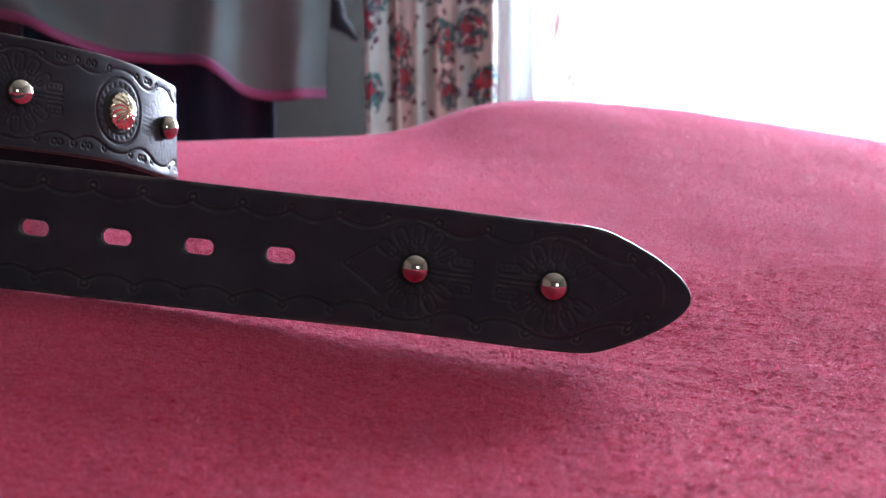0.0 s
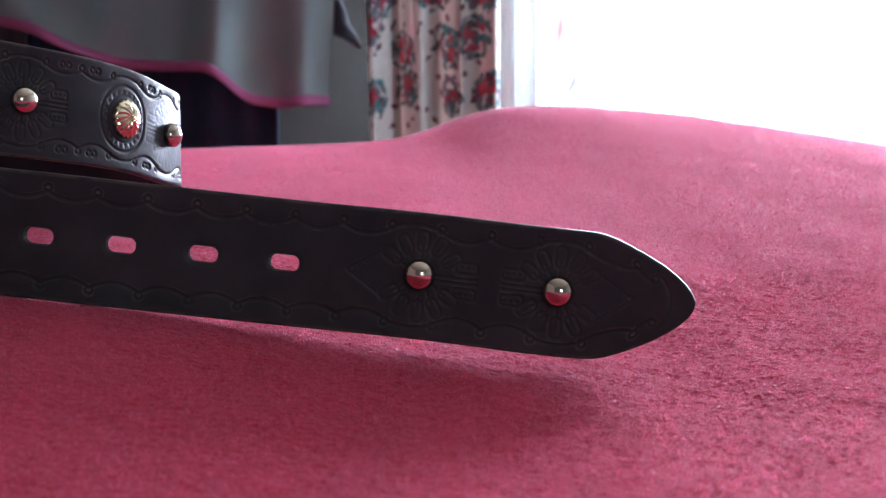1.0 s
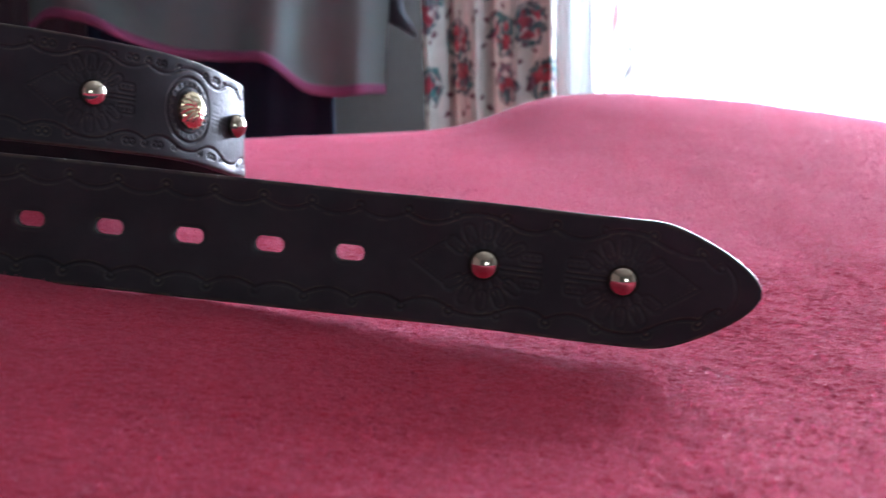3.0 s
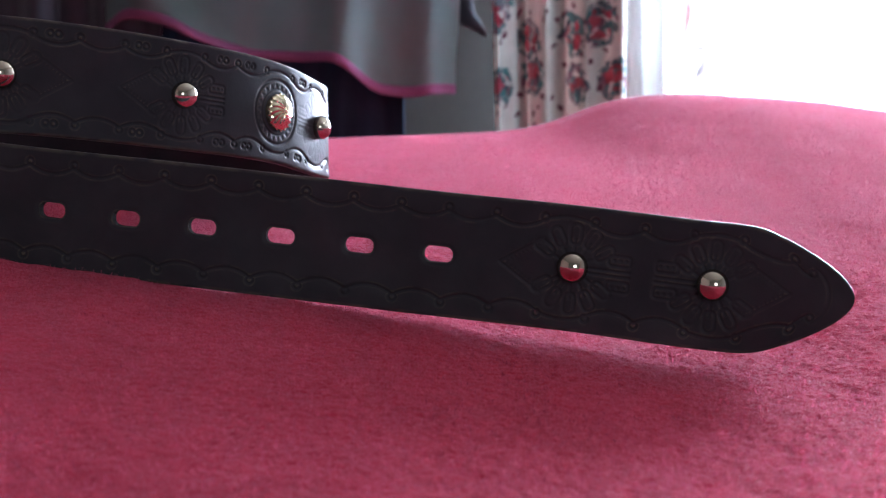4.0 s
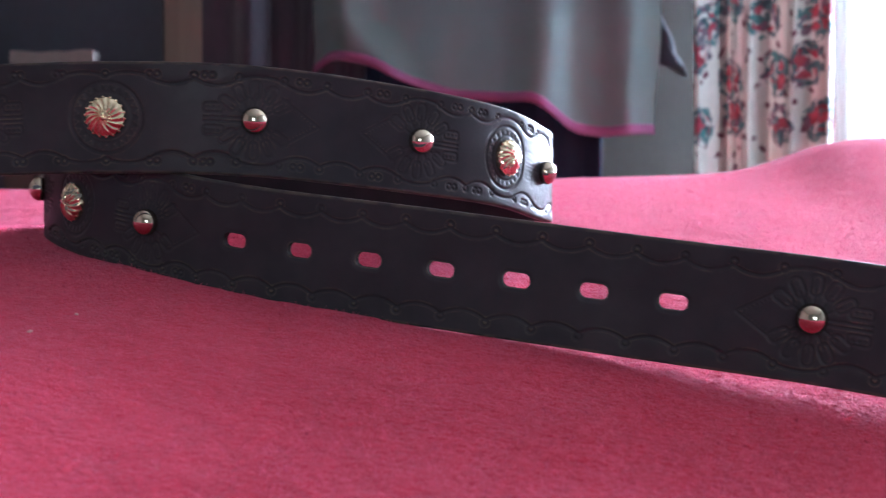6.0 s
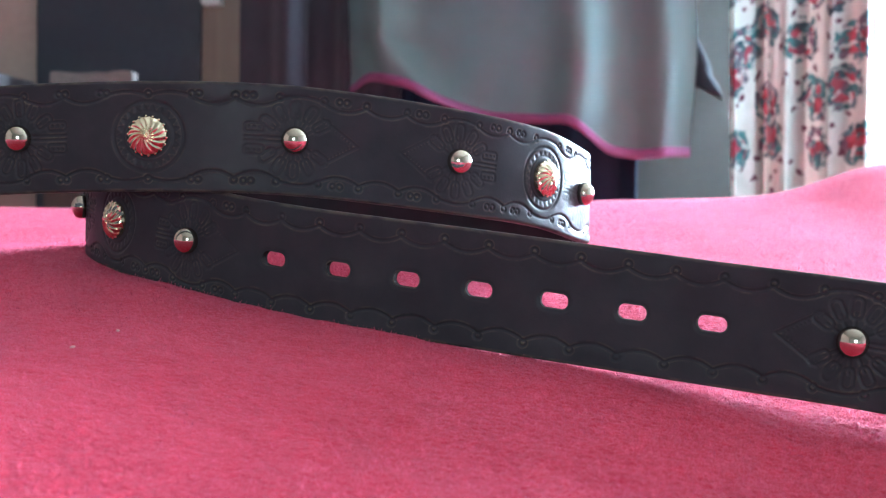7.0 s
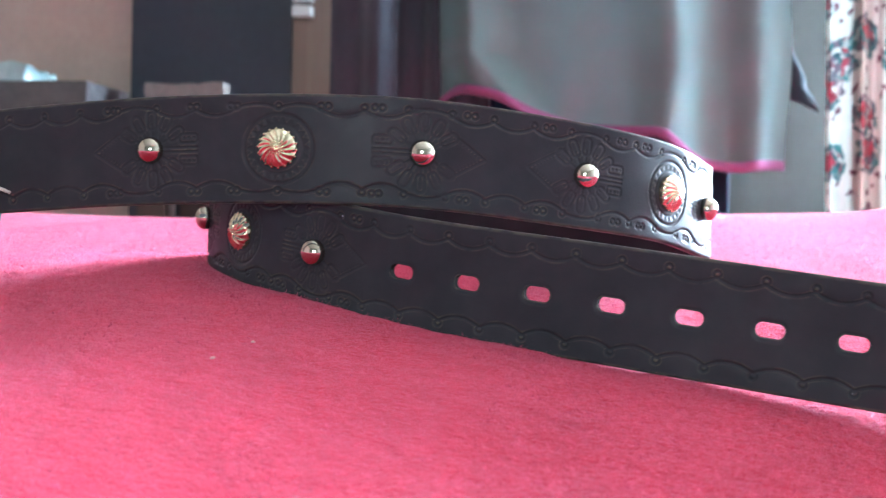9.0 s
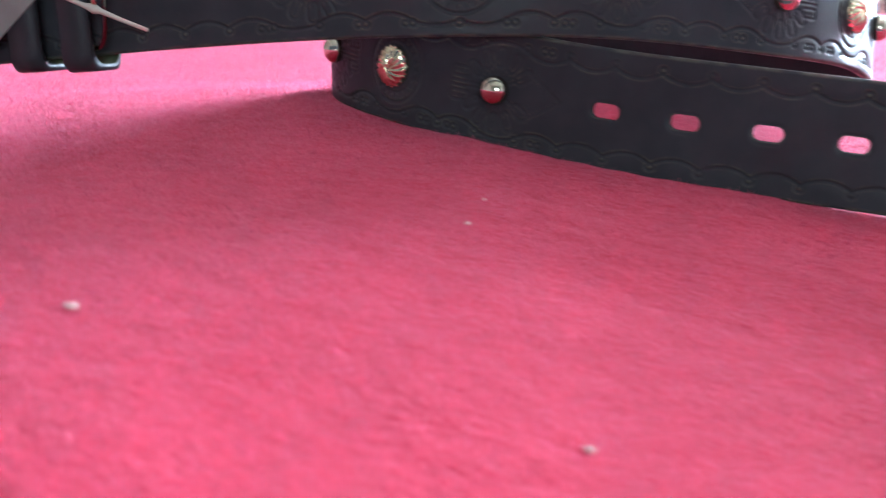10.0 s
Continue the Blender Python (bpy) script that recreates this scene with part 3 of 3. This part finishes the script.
def on_strap(ob, s, lift=0.0, spin=0.0, rise=0.0):
    p, t, u, n = strap_at(np.array(s))
    p = p + n * (THICK / 2 + lift) + u * rise
    m = Matrix((t, u, n)).transposed().to_4x4()
    ob.matrix_world = Matrix.Translation(p) @ m @ Matrix.Rotation(spin, 4, "Z")
    return ob


def stud_mesh():
    r, lift = 0.0049, 0.0016
    prof = [(0.0, lift + 0.84 * r)] + [(r * math.sin(a), lift + 0.84 * r * math.cos(a)) for a in np.linspace(0.12, 2.0, 18)]
    return turned(prof, 40)


def concho_mesh():
    r, hgt = 0.0070, 0.0042

    def swirl(q, a):
        k = q / r
        return 0.00026 * math.cos(15 * a + 9.0 * k) * min(1, k * 3) * (1 if k < 0.97 else 0) + (0.0005 if k < 0.16 else 0)

    prof = [(0.0, hgt + 0.0004)] + [(r * q, hgt * math.sqrt(max(1 - (0.92 * q) ** 2, 0))) for q in np.linspace(0.07, 1.0, 22)] + [(r, -0.0004)]
    return turned(prof, 132, swirl)


def bead_mesh(r=0.00062):
    bm = bmesh.new()
    bmesh.ops.create_icosphere(bm, subdivisions=2, radius=r)
    return bm


def tube(points, radii, sides=12, closed=False):
    """A round rod along points."""
    pts = [Vector(p) for p in points]
    n = len(pts)
    co, faces = [], []
    for i, p in enumerate(pts):
        a = pts[(i - 1) % n] if closed or i else pts[0]
        b = pts[(i + 1) % n] if closed or i < n - 1 else pts[-1]
        t = (b - a).normalized()
        q = t.to_track_quat("Z", "Y")
        r = radii[i] if isinstance(radii, (list, tuple)) else radii
        for k in range(sides):
            ang = 2 * math.pi * k / sides
            co.append(tuple(p + q @ Vector((r * math.cos(ang), r * math.sin(ang), 0))))
    for i in range(n if closed else n - 1):
        for k in range(sides):
            j = (i + 1) % n
            faces.append((i * sides + k, i * sides + (k + 1) % sides, j * sides + (k + 1) % sides, j * sides + k))
    if not closed:
        faces.append(tuple(range(sides))[::-1])
        faces.append(tuple((n - 1) * sides + k for k in range(sides)))
    return co, [], faces


def keeper_mesh(width, clear, depth):
    """A leather loop round the strap: a rounded band in the strap's own axes (x along, y across, z out)."""
    outline = []
    hy, hz, r = HALF + clear, depth, 0.0055
    for cx, cy, a0 in ((1, 1, 0), (-1, 1, 90), (-1, -1, 180), (1, -1, 270)):
        for k in range(6):
            a = radians(a0 + 18 * k)
            outline.append((cx * (hy - r) + r * math.cos(a), cy * (hz - r) + r * math.sin(a)))
    n, t = len(outline), 0.0022
    co, faces = [], []
    for dx, grow in ((-0.5, 0.0), (-0.42, t), (0.42, t), (0.5, 0.0), (0.42, -0.0), (-0.42, -0.0)):
        for y, z in outline:
            ky, kz = (y + grow * (1 if y > 0 else -1) * min(1, abs(y) / (hy - r))), (z + grow * (1 if z > 0 else -1) * min(1, abs(z) / (hz - r * 0.9)))
            co.append((dx * width, ky, kz))
    for j in range(6):
        a, b = j * n, ((j + 1) % 6) * n
        for k in range(n):
            faces.append((a + k, b + k, b + (k + 1) % n, a + (k + 1) % n))
    return co, [], faces


def build_belt():
    belt = thing("belt", "coiled black tooled leather belt with nickel studs and conchos", "belt")
    build_strap(belt)
    stud = part("stud", stud_mesh(), CHROME, belt, "domed polished nickel stud")
    concho = part("concho", concho_mesh(), SILVER, belt, "fluted silver concho with a beaded rim")
    bead = bead_mesh()
    bead_me = bpy.data.meshes.new("bead")
    bead.to_mesh(bead_me)
    bead.free()
    bead_me.materials.append(SILVER)
    for k, (s, side) in enumerate(STUDS):
        ob = stud
        if k:
            ob = new("stud", stud.data)
            ob.parent = belt
            ob["label"] = stud["label"]
        on_strap(ob, s, 0.0002, 0.0, 0.0006 if k < 2 else 0.0)
    for k, s in enumerate(CONCHOS):
        ob = concho
        if k:
            ob = new("concho", concho.data)
            ob.parent = belt
            ob["label"] = concho["label"]
        on_strap(ob, s, 0.0002, 0.4 * k)
        for j in range(18):
            a = 2 * math.pi * j / 18
            b = new("bead", bead_me)
            b.parent = ob
            b.location = (0.0069 * math.cos(a), 0.0069 * math.sin(a), 0.0013)
    # loops, ring and prong at the buckle end
    for x, y, width, clear, depth in ((-0.246, 0.0277, 0.0115, 0.0019, 0.0090), (-0.265, 0.0303, 0.0120, 0.0005, 0.0085)):
        keeper = part("keeper", keeper_mesh(width, clear, depth), LEATHER, belt, "narrow black leather loop with an olive lining")
        keeper.data.materials.append(OLIVE_LINING)
        n = len(keeper.data.polygons)
        keeper.data.polygons.foreach_set("material_index", [1 if i >= 3 * n // 6 else 0 for i in range(n)])
        on_strap(keeper, second_run(x, y), 0.001 - THICK / 2, 0.0, -0.001)
    ring = [(0.0058 * math.cos(a), 0.0175 * math.sin(a), 0.0015 * math.cos(2 * a)) for a in np.linspace(0, 2 * math.pi, 48, endpoint=False)]
    rg = part("buckle_ring", tube(ring, 0.0008, 10, True), DARK_METAL, belt, "thin oval dark metal buckle ring")
    on_strap(rg, second_run(-0.240, 0.0268), 0.0078)
    pin = [(-0.0185, -0.0135, 0.008), (-0.011, -0.0098, 0.0098), (-0.004, -0.0063, 0.0104), (-0.002, -0.0054, 0.0104), (0.001, -0.0042, 0.0104), (0.008, -0.0012, 0.0098), (0.016, 0.0007, 0.009)]
    pg = part("prong", tube(pin, [0.0006, 0.0007, 0.0009, 0.0017, 0.0009, 0.0005, 0.0003], 10), PALE_CARD, belt, "pale plastic prong")
    on_strap(pg, second_run(-0.237, 0.0262), 0.0045)
    spike = part("hook", tube([(-0.002, -0.0054, 0.0104), (-0.0022, -0.0012, 0.0106), (-0.0016, 0.0026, 0.0100)], [0.0012, 0.0006, 0.0004], 8), SILVER, pg, "short brass hook")
    spike.matrix_world = pg.matrix_world.copy()
    bm = box_mesh(bmesh.new(), (-0.017, -0.024, -0.0004), (0.017, 0.024, 0.0004), 0.0003)
    tag = part("tag", bm, PAPER, belt, "pale grey paper tag", smooth=False)
    on_strap(tag, second_run(-0.2845, 0.033) + 0.003, 0.0105, radians(-38), 0.009)
    return belt


build_belt()


# ---------------------------------------------------------------- hanging clothes
def build_sweater():
    sw = thing("sweater", "grey blue fleece sweater with purple bound hem, hanging", "sweater", (-0.06, 1.52, 0.16))
    nx, nz = 150, 90
    x = np.linspace(-0.34, 0.205, nx)
    hem = np.interp(x, (-0.34, -0.30, -0.23, -0.183, -0.106, 0.018, 0.048, 0.075, 0.13, 0.205), (0.262, 0.276, 0.260, 0.236, 0.214, 0.207, 0.186, 0.163, 0.157, 0.166))
    k = np.ones(9) / 9
    hem = np.convolve(np.pad(hem, 4, mode="edge"), k, "valid")

    def surface(f):
        """f: 0 at the hem, 1 at the shoulders."""
        X = np.repeat(x[:, None], f.shape[1], 1)
        Z = hem[:, None] + f * (0.95 - hem[:, None])
        lean = 0.10 * f
        q = X + 0.06 * f
        ridge = lambda c, wd: np.exp(-((X - c) / wd) ** 2)
        saw = lambda c, left, right: np.where(X < c, np.exp(-((X - c) / left) ** 2), np.exp(-((X - c) / right) ** 2))
        slant = -0.180 - 0.85 * np.clip(Z - 0.215, 0.0, 0.11) - 0.02 * f
        fold = -0.075 * saw(slant, 0.070, 0.036) - 0.055 * saw(0.030 - 0.03 * f, 0.050, 0.042) - 0.032 * saw(0.158 - 0.02 * f, 0.034, 0.026)
        fold = fold - 0.022 * ridge(-0.27, 0.03)
        fold = fold + 0.0025 * np.sin(2 * np.pi * (q - 0.25 * Z) / 0.083 + 0.8) * np.clip(1.2 - 3 * f, 0, 1)
        bulge = -0.05 * np.cos(np.clip((X + 0.07) / 0.275, -1, 1) * np.pi / 2)
        roll = 0.03 * np.clip((X - 0.165) / 0.04, 0, 1) ** 2 + 0.03 * np.clip((-0.30 - X) / 0.04, 0, 1) ** 2
        Y = 1.53 + fold * (1 - 0.35 * f) + bulge + roll + 0.02 * f
        X = X + 0.003 * np.sin(Z * 25) + 0.018 * f
        return X, Y, Z

    f = np.repeat(np.concatenate([np.linspace(0.0, 0.40, 60), np.linspace(0.41, 1.0, nz - 60)])[None], nx, 0)
    X, Y, Z = surface(f)
    body = sheet("body", X, Y, Z, GREY_FLEECE, sw, 0.004)
    g = np.repeat(np.linspace(-0.009, 0.008, 8)[None], nx, 0)
    X, Y, Z = surface(g)
    Y = Y - 0.0035 * np.sqrt(np.clip(1 - np.linspace(-1, 1, 8) ** 2, 0, 1))[None] - 0.001
    sheet("hem", X, Y, Z, PURPLE, sw, 0.004, label="purple binding along the hem")
    # the shoulders close over a hanger above
    bm = bmesh.new()
    box_mesh(bm, (-0.30, 1.50, 0.945), (0.19, 1.58, 0.965), 0.008)
    part("shoulder", bm, GREY_FLEECE, sw)
    for o in sw.children:
        o.location = -sw.location
    return sw


build_sweater()


def hanging(name, label, category, x0, x1, y, z0, z1, material, waves, depth, slope=0.0):
    nx, nz = 120, 40
    u = np.linspace(0, 1, nx)[:, None]
    f = np.linspace(0, 1, nz)[None]
    X = x0 + (x1 - x0) * u + 0 * f
    Z = z0 + (z1 - z0) * f + slope * (u - 0.5) * (1 - f)
    Y = y + depth * (np.sin(2 * np.pi * waves * u + 1.3 * f) + 0.45 * np.sin(2 * np.pi * waves * 2.3 * u + 2.0)) * (1 - 0.4 * f)
    ob = sheet(name, X, Y, Z, material, None, 0.004)
    return tagged(ob, label, category)


trousers = thing("trousers", "dark navy trousers hanging behind the sweater", "trousers", (-0.06, 1.66, FLOOR_Z + 0.02))
coat = thing("coat", "dark plum coat hanging beside the sweater", "coat", (-0.45, 1.70, -0.20))
for name, owner, x0, x1, y, z0, z1, mat, waves, depth in (
        ("leg", trousers, -0.25, -0.05, 1.665, FLOOR_Z + 0.02, 0.62, NAVY_CLOTH, 1.7, 0.012), ("leg", trousers, -0.06, 0.125, 1.645, FLOOR_Z + 0.02, 0.62, NAVY_CLOTH, 1.5, 0.014),
        ("waist", trousers, -0.24, 0.115, 1.66, 0.60, 1.0, NAVY_CLOTH, 3.0, 0.010),
        ("body", coat, -0.545, -0.28, 1.71, -0.20, 1.1, PLUM_CLOTH, 2.4, 0.010), ("sleeve", coat, -0.562, -0.44, 1.675, -0.02, 1.02, PLUM_CLOTH, 0.9, 0.012)):
    piece = hanging(name, "", "", x0, x1, y, z0, z1, mat, waves, depth)
    piece.parent = owner
    piece.location = -owner.location
hanging("jacket", "dark navy jacket hanging behind the sweater", "jacket", -0.36, -0.10, 1.74, -0.1, 1.1, NAVY_CLOTH, 2.0, 0.016)


def build_strap_end():
    """A dark sleeve end that peeps out beside the sweater."""
    x = np.linspace(-1, 1, 14)
    z = np.linspace(0, 1, 18)
    X, Z = np.meshgrid(x, z, indexing="ij")
    cx = 0.186 + 0.052 * (1 - Z) ** 1.1
    w = 0.010 + 0.013 * np.sin(np.pi * np.clip(1 - Z, 0, 1) * 0.72) - 0.006 * np.clip(1 - 8 * np.abs(Z - 0.30), 0, 1)
    ob = sheet("glove", cx + X * w, 1.60 - 0.010 * (1 - X ** 2) + 0.006 * np.sin(6 * Z), 0.262 + 0.13 * Z - 0.010 * X, cloth_material(
        "slate_blue_cloth", (0.014, 0.022, 0.030), (0.026, 0.038, 0.048)), None, 0.005)
    return tagged(ob, "slate blue glove hanging behind the sweater", "glove")


build_strap_end()


# ---------------------------------------------------------------- curtains
def build_curtains():
    rail = tube([(0.15, 1.60, 1.80), (2.35, 1.60, 1.80)], 0.012, 12)
    tagged(part("curtain_rail", rail, FRAME), "white curtain rail over the window", "curtain rail", kind="structure")
    nu, nz = 170, 60
    u = np.linspace(0, 1, nu)[:, None]
    f = np.linspace(0, 1, nz)[None]
    X = 0.268 + 0.222 * u + 0.004 * np.sin(9 * f + 5 * u)
    Z = FLOOR_Z + 0.02 + (1.78 - FLOOR_Z) * f + 0 * u
    Y = 1.585 + 0.026 * np.sin(2 * np.pi * 3.1 * u + 0.7 * f) + 0.008 * np.sin(2 * np.pi * 7.3 * u)
    uv = (0.34 * u + 0 * f, Z)
    ob = sheet("flowered_curtain", X, Y, Z, ROSES, None, 0.0, uv)
    tagged(ob, "cream cotton curtain printed with red roses, drawn aside", "curtain")
    u = np.linspace(0, 1, 420)[:, None]
    X = 0.455 + 1.85 * u + 0 * f
    Z = FLOOR_Z + 0.03 + (1.77 - FLOOR_Z) * f + 0 * u
    crowd = np.exp(-(X - 0.455) / 0.35)
    Y = 1.70 + (0.012 + 0.020 * crowd) * np.sin(2 * np.pi * (X * 9.0 + 0.25 * f)) + 0.006 * np.sin(2 * np.pi * X * 23)
    sh = sheet("sheer_curtain", X, Y, Z, SHEER)
    tagged(sh, "white sheer curtain with faint printed figures, backlit", "curtain")

    u = np.linspace(0, 1, 90)[:, None]
    X = 0.470 + 0.098 * u + 0 * f
    Z = FLOOR_Z + 0.03 + (1.77 - FLOOR_Z) * f + 0 * u
    Y = 1.662 + 0.011 * np.sin(2 * np.pi * (1.9 * u + 0.2 * f)) + 0.003 * np.sin(2 * np.pi * 5 * u)
    tagged(sheet("lining_curtain", X, Y, Z, LINING, None, 0.001), "gathered white lining beside the flowered curtain", "curtain")

    def curtain_y(px):
        return 1.70 + (0.012 + 0.020 * math.exp(-(px - 0.455) / 0.35)) * math.sin(2 * math.pi * (px * 9.0 + 0.08)) + 0.006 * math.sin(2 * math.pi * px * 23)

    def print_shape(name, outline, material, label, width=0.0):
        """A flat printed figure that follows the cloth: filled, or with a width only its outline."""
        n = len(outline)
        mid = sum((Vector(p) for p in outline), Vector((0.0, 0.0))) / n
        inner = [mid + (Vector(p) - mid) * (1 - width / max((Vector(p) - mid).length, width)) if width else mid for p in outline]
        co = [(px, curtain_y(px) - 0.006, pz) for px, pz in list(outline) + [tuple(p) for p in inner]]
        faces = [(k, (k + 1) % n, n + (k + 1) % n, n + k) for k in range(n)]
        ob = part(name, (co, [], faces), material, sh, label)
        mod = ob.modifiers.new("thickness", "SOLIDIFY")
        mod.thickness = 0.0008

    def drop(cx, cz, tilt, ln, wd):
        out = []
        for k in range(24):
            a = 2 * math.pi * k / 24
            px, pz = wd * math.cos(a) * (1 + 0.35 * math.sin(a)), ln * math.sin(a)
            out.append((cx + px * math.cos(tilt) + pz * math.sin(tilt), cz - px * math.sin(tilt) + pz * math.cos(tilt)))
        return out

    amber, grey, rose = ink_material("amber_print", (0.80, 0.62, 0.40), 0.008), ink_material("grey_print", (0.50, 0.55, 0.53), 0.008), ink_material("pink_print", (0.80, 0.52, 0.50), 0.008)
    print_shape("drop_print", drop(0.880, 0.190, -0.1, 0.028, 0.012), amber, "pale amber drop print")
    for cx, cz, tilt, ln, wd in ((0.878, 0.192, -0.1, 0.034, 0.017), (0.925, 0.205, 0.12, 0.034, 0.014), (0.962, 0.212, -0.3, 0.026, 0.012), (0.622, 0.205, 0.30, 0.040, 0.013),
                                 (0.658, 0.198, 0.45, 0.036, 0.012), (0.588, 0.190, -0.1, 0.034, 0.013), (0.690, 0.175, 0.3, 0.024, 0.010)):
        print_shape("leaf_print", drop(cx, cz, tilt, ln, wd), grey, "faint outlined leaf print", 0.007)
    for cx, cz, tilt, ln, wd in ((0.955, 0.300, 0.3, 0.010, 0.006), (0.612, 0.290, 0.1, 0.030, 0.006), (1.02, 0.145, 0.2, 0.012, 0.006)):
        print_shape("bud_print", drop(cx, cz, tilt, ln, wd), rose, "faint pink bud print")


build_curtains()


# ---------------------------------------------------------------- far corner of the room
def build_wardrobe():
    w = thing("wardrobe", "tall dark blue wardrobe with brown wooden side", "wardrobe", (-0.87, 1.94, FLOOR_Z))
    box("door", (-1.05, 1.935, FLOOR_Z + 0.03), (-0.712, 1.955, 1.6), NAVY_PANEL, w, 0.004, "dark blue door panel")
    box("side_panel", (-0.708, 1.93, FLOOR_Z), (-0.600, 1.957, 1.6), BROWN_WOOD, w, 0.003, "brown wooden side")
    box("plinth", (-1.05, 1.94, FLOOR_Z), (-0.712, 1.957, FLOOR_Z + 0.028), DARK_WOOD, w)
    for o in w.children:
        o.location = -w.location
    return w


build_wardrobe()
card = box("card_box", (-0.703, 1.905, 0.470), (-0.665, 1.931, 0.492), WHITE_CARD, None, 0.002)
tagged(card, "small white card tag on the wardrobe side", "card")
card2 = box("card_box", (-0.703, 1.905, 0.500), (-0.665, 1.931, 0.540), WHITE_CARD, None, 0.002)
tagged(card2, "small white card tag on the wardrobe side", "card")


def build_side_table():
    t = thing("side_table", "low dark wooden side table against the wall", "table", (-1.15, 1.75, FLOOR_Z))
    box("tabletop", (-1.75, 1.62, 0.20), (-0.78, 1.90, 0.235), DARK_WOOD, t, 0.004)
    for x in (-1.70, -0.90):
        for y in (1.64, 1.84):
            box("leg", (x, y, FLOOR_Z), (x + 0.055, y + 0.045, 0.20), DARK_WOOD, t, 0.003)
    for o in t.children:
        o.location = -t.location
    return t


build_side_table()


def crumpled(name, label, category, lo, hi, material, seed, rough):
    """A box-like heap with dented, creased faces that stands on z of lo."""
    bm = box_mesh(bmesh.new(), lo, hi)
    bmesh.ops.subdivide_edges(bm, edges=list(bm.edges), cuts=9, use_grid_fill=True)
    for v in bm.verts:
        n = noise.noise_vector(v.co * 22 + Vector((seed, 0, 0))) * rough + noise.noise_vector(v.co * 60 + Vector((0, seed, 0))) * rough * 0.35
        if v.co.z <= lo[2] + 1e-5:
            n.z = 0
        v.co += n
    ob = part(name, bm, material, smooth=False)
    return tagged(ob, label, category)


crumpled("paper_pack", "pale grey wrapped paper pack on the side table", "packet", (-0.945, 1.765, 0.237), (-0.790, 1.80, 0.322), PAPER, 2.0, 0.006)
crumpled("storage_box", "dark grey storage box on the side table", "box", (-1.50, 1.66, 0.237), (-1.01, 1.84, 0.312), GREY_BOX, 5.0, 0.004)
crumpled("plastic_film", "crumpled pale blue plastic film on the storage box", "plastic film", (-1.48, 1.68, 0.316), (-1.14, 1.80, 0.342), PALE_PLASTIC, 9.0, 0.016)
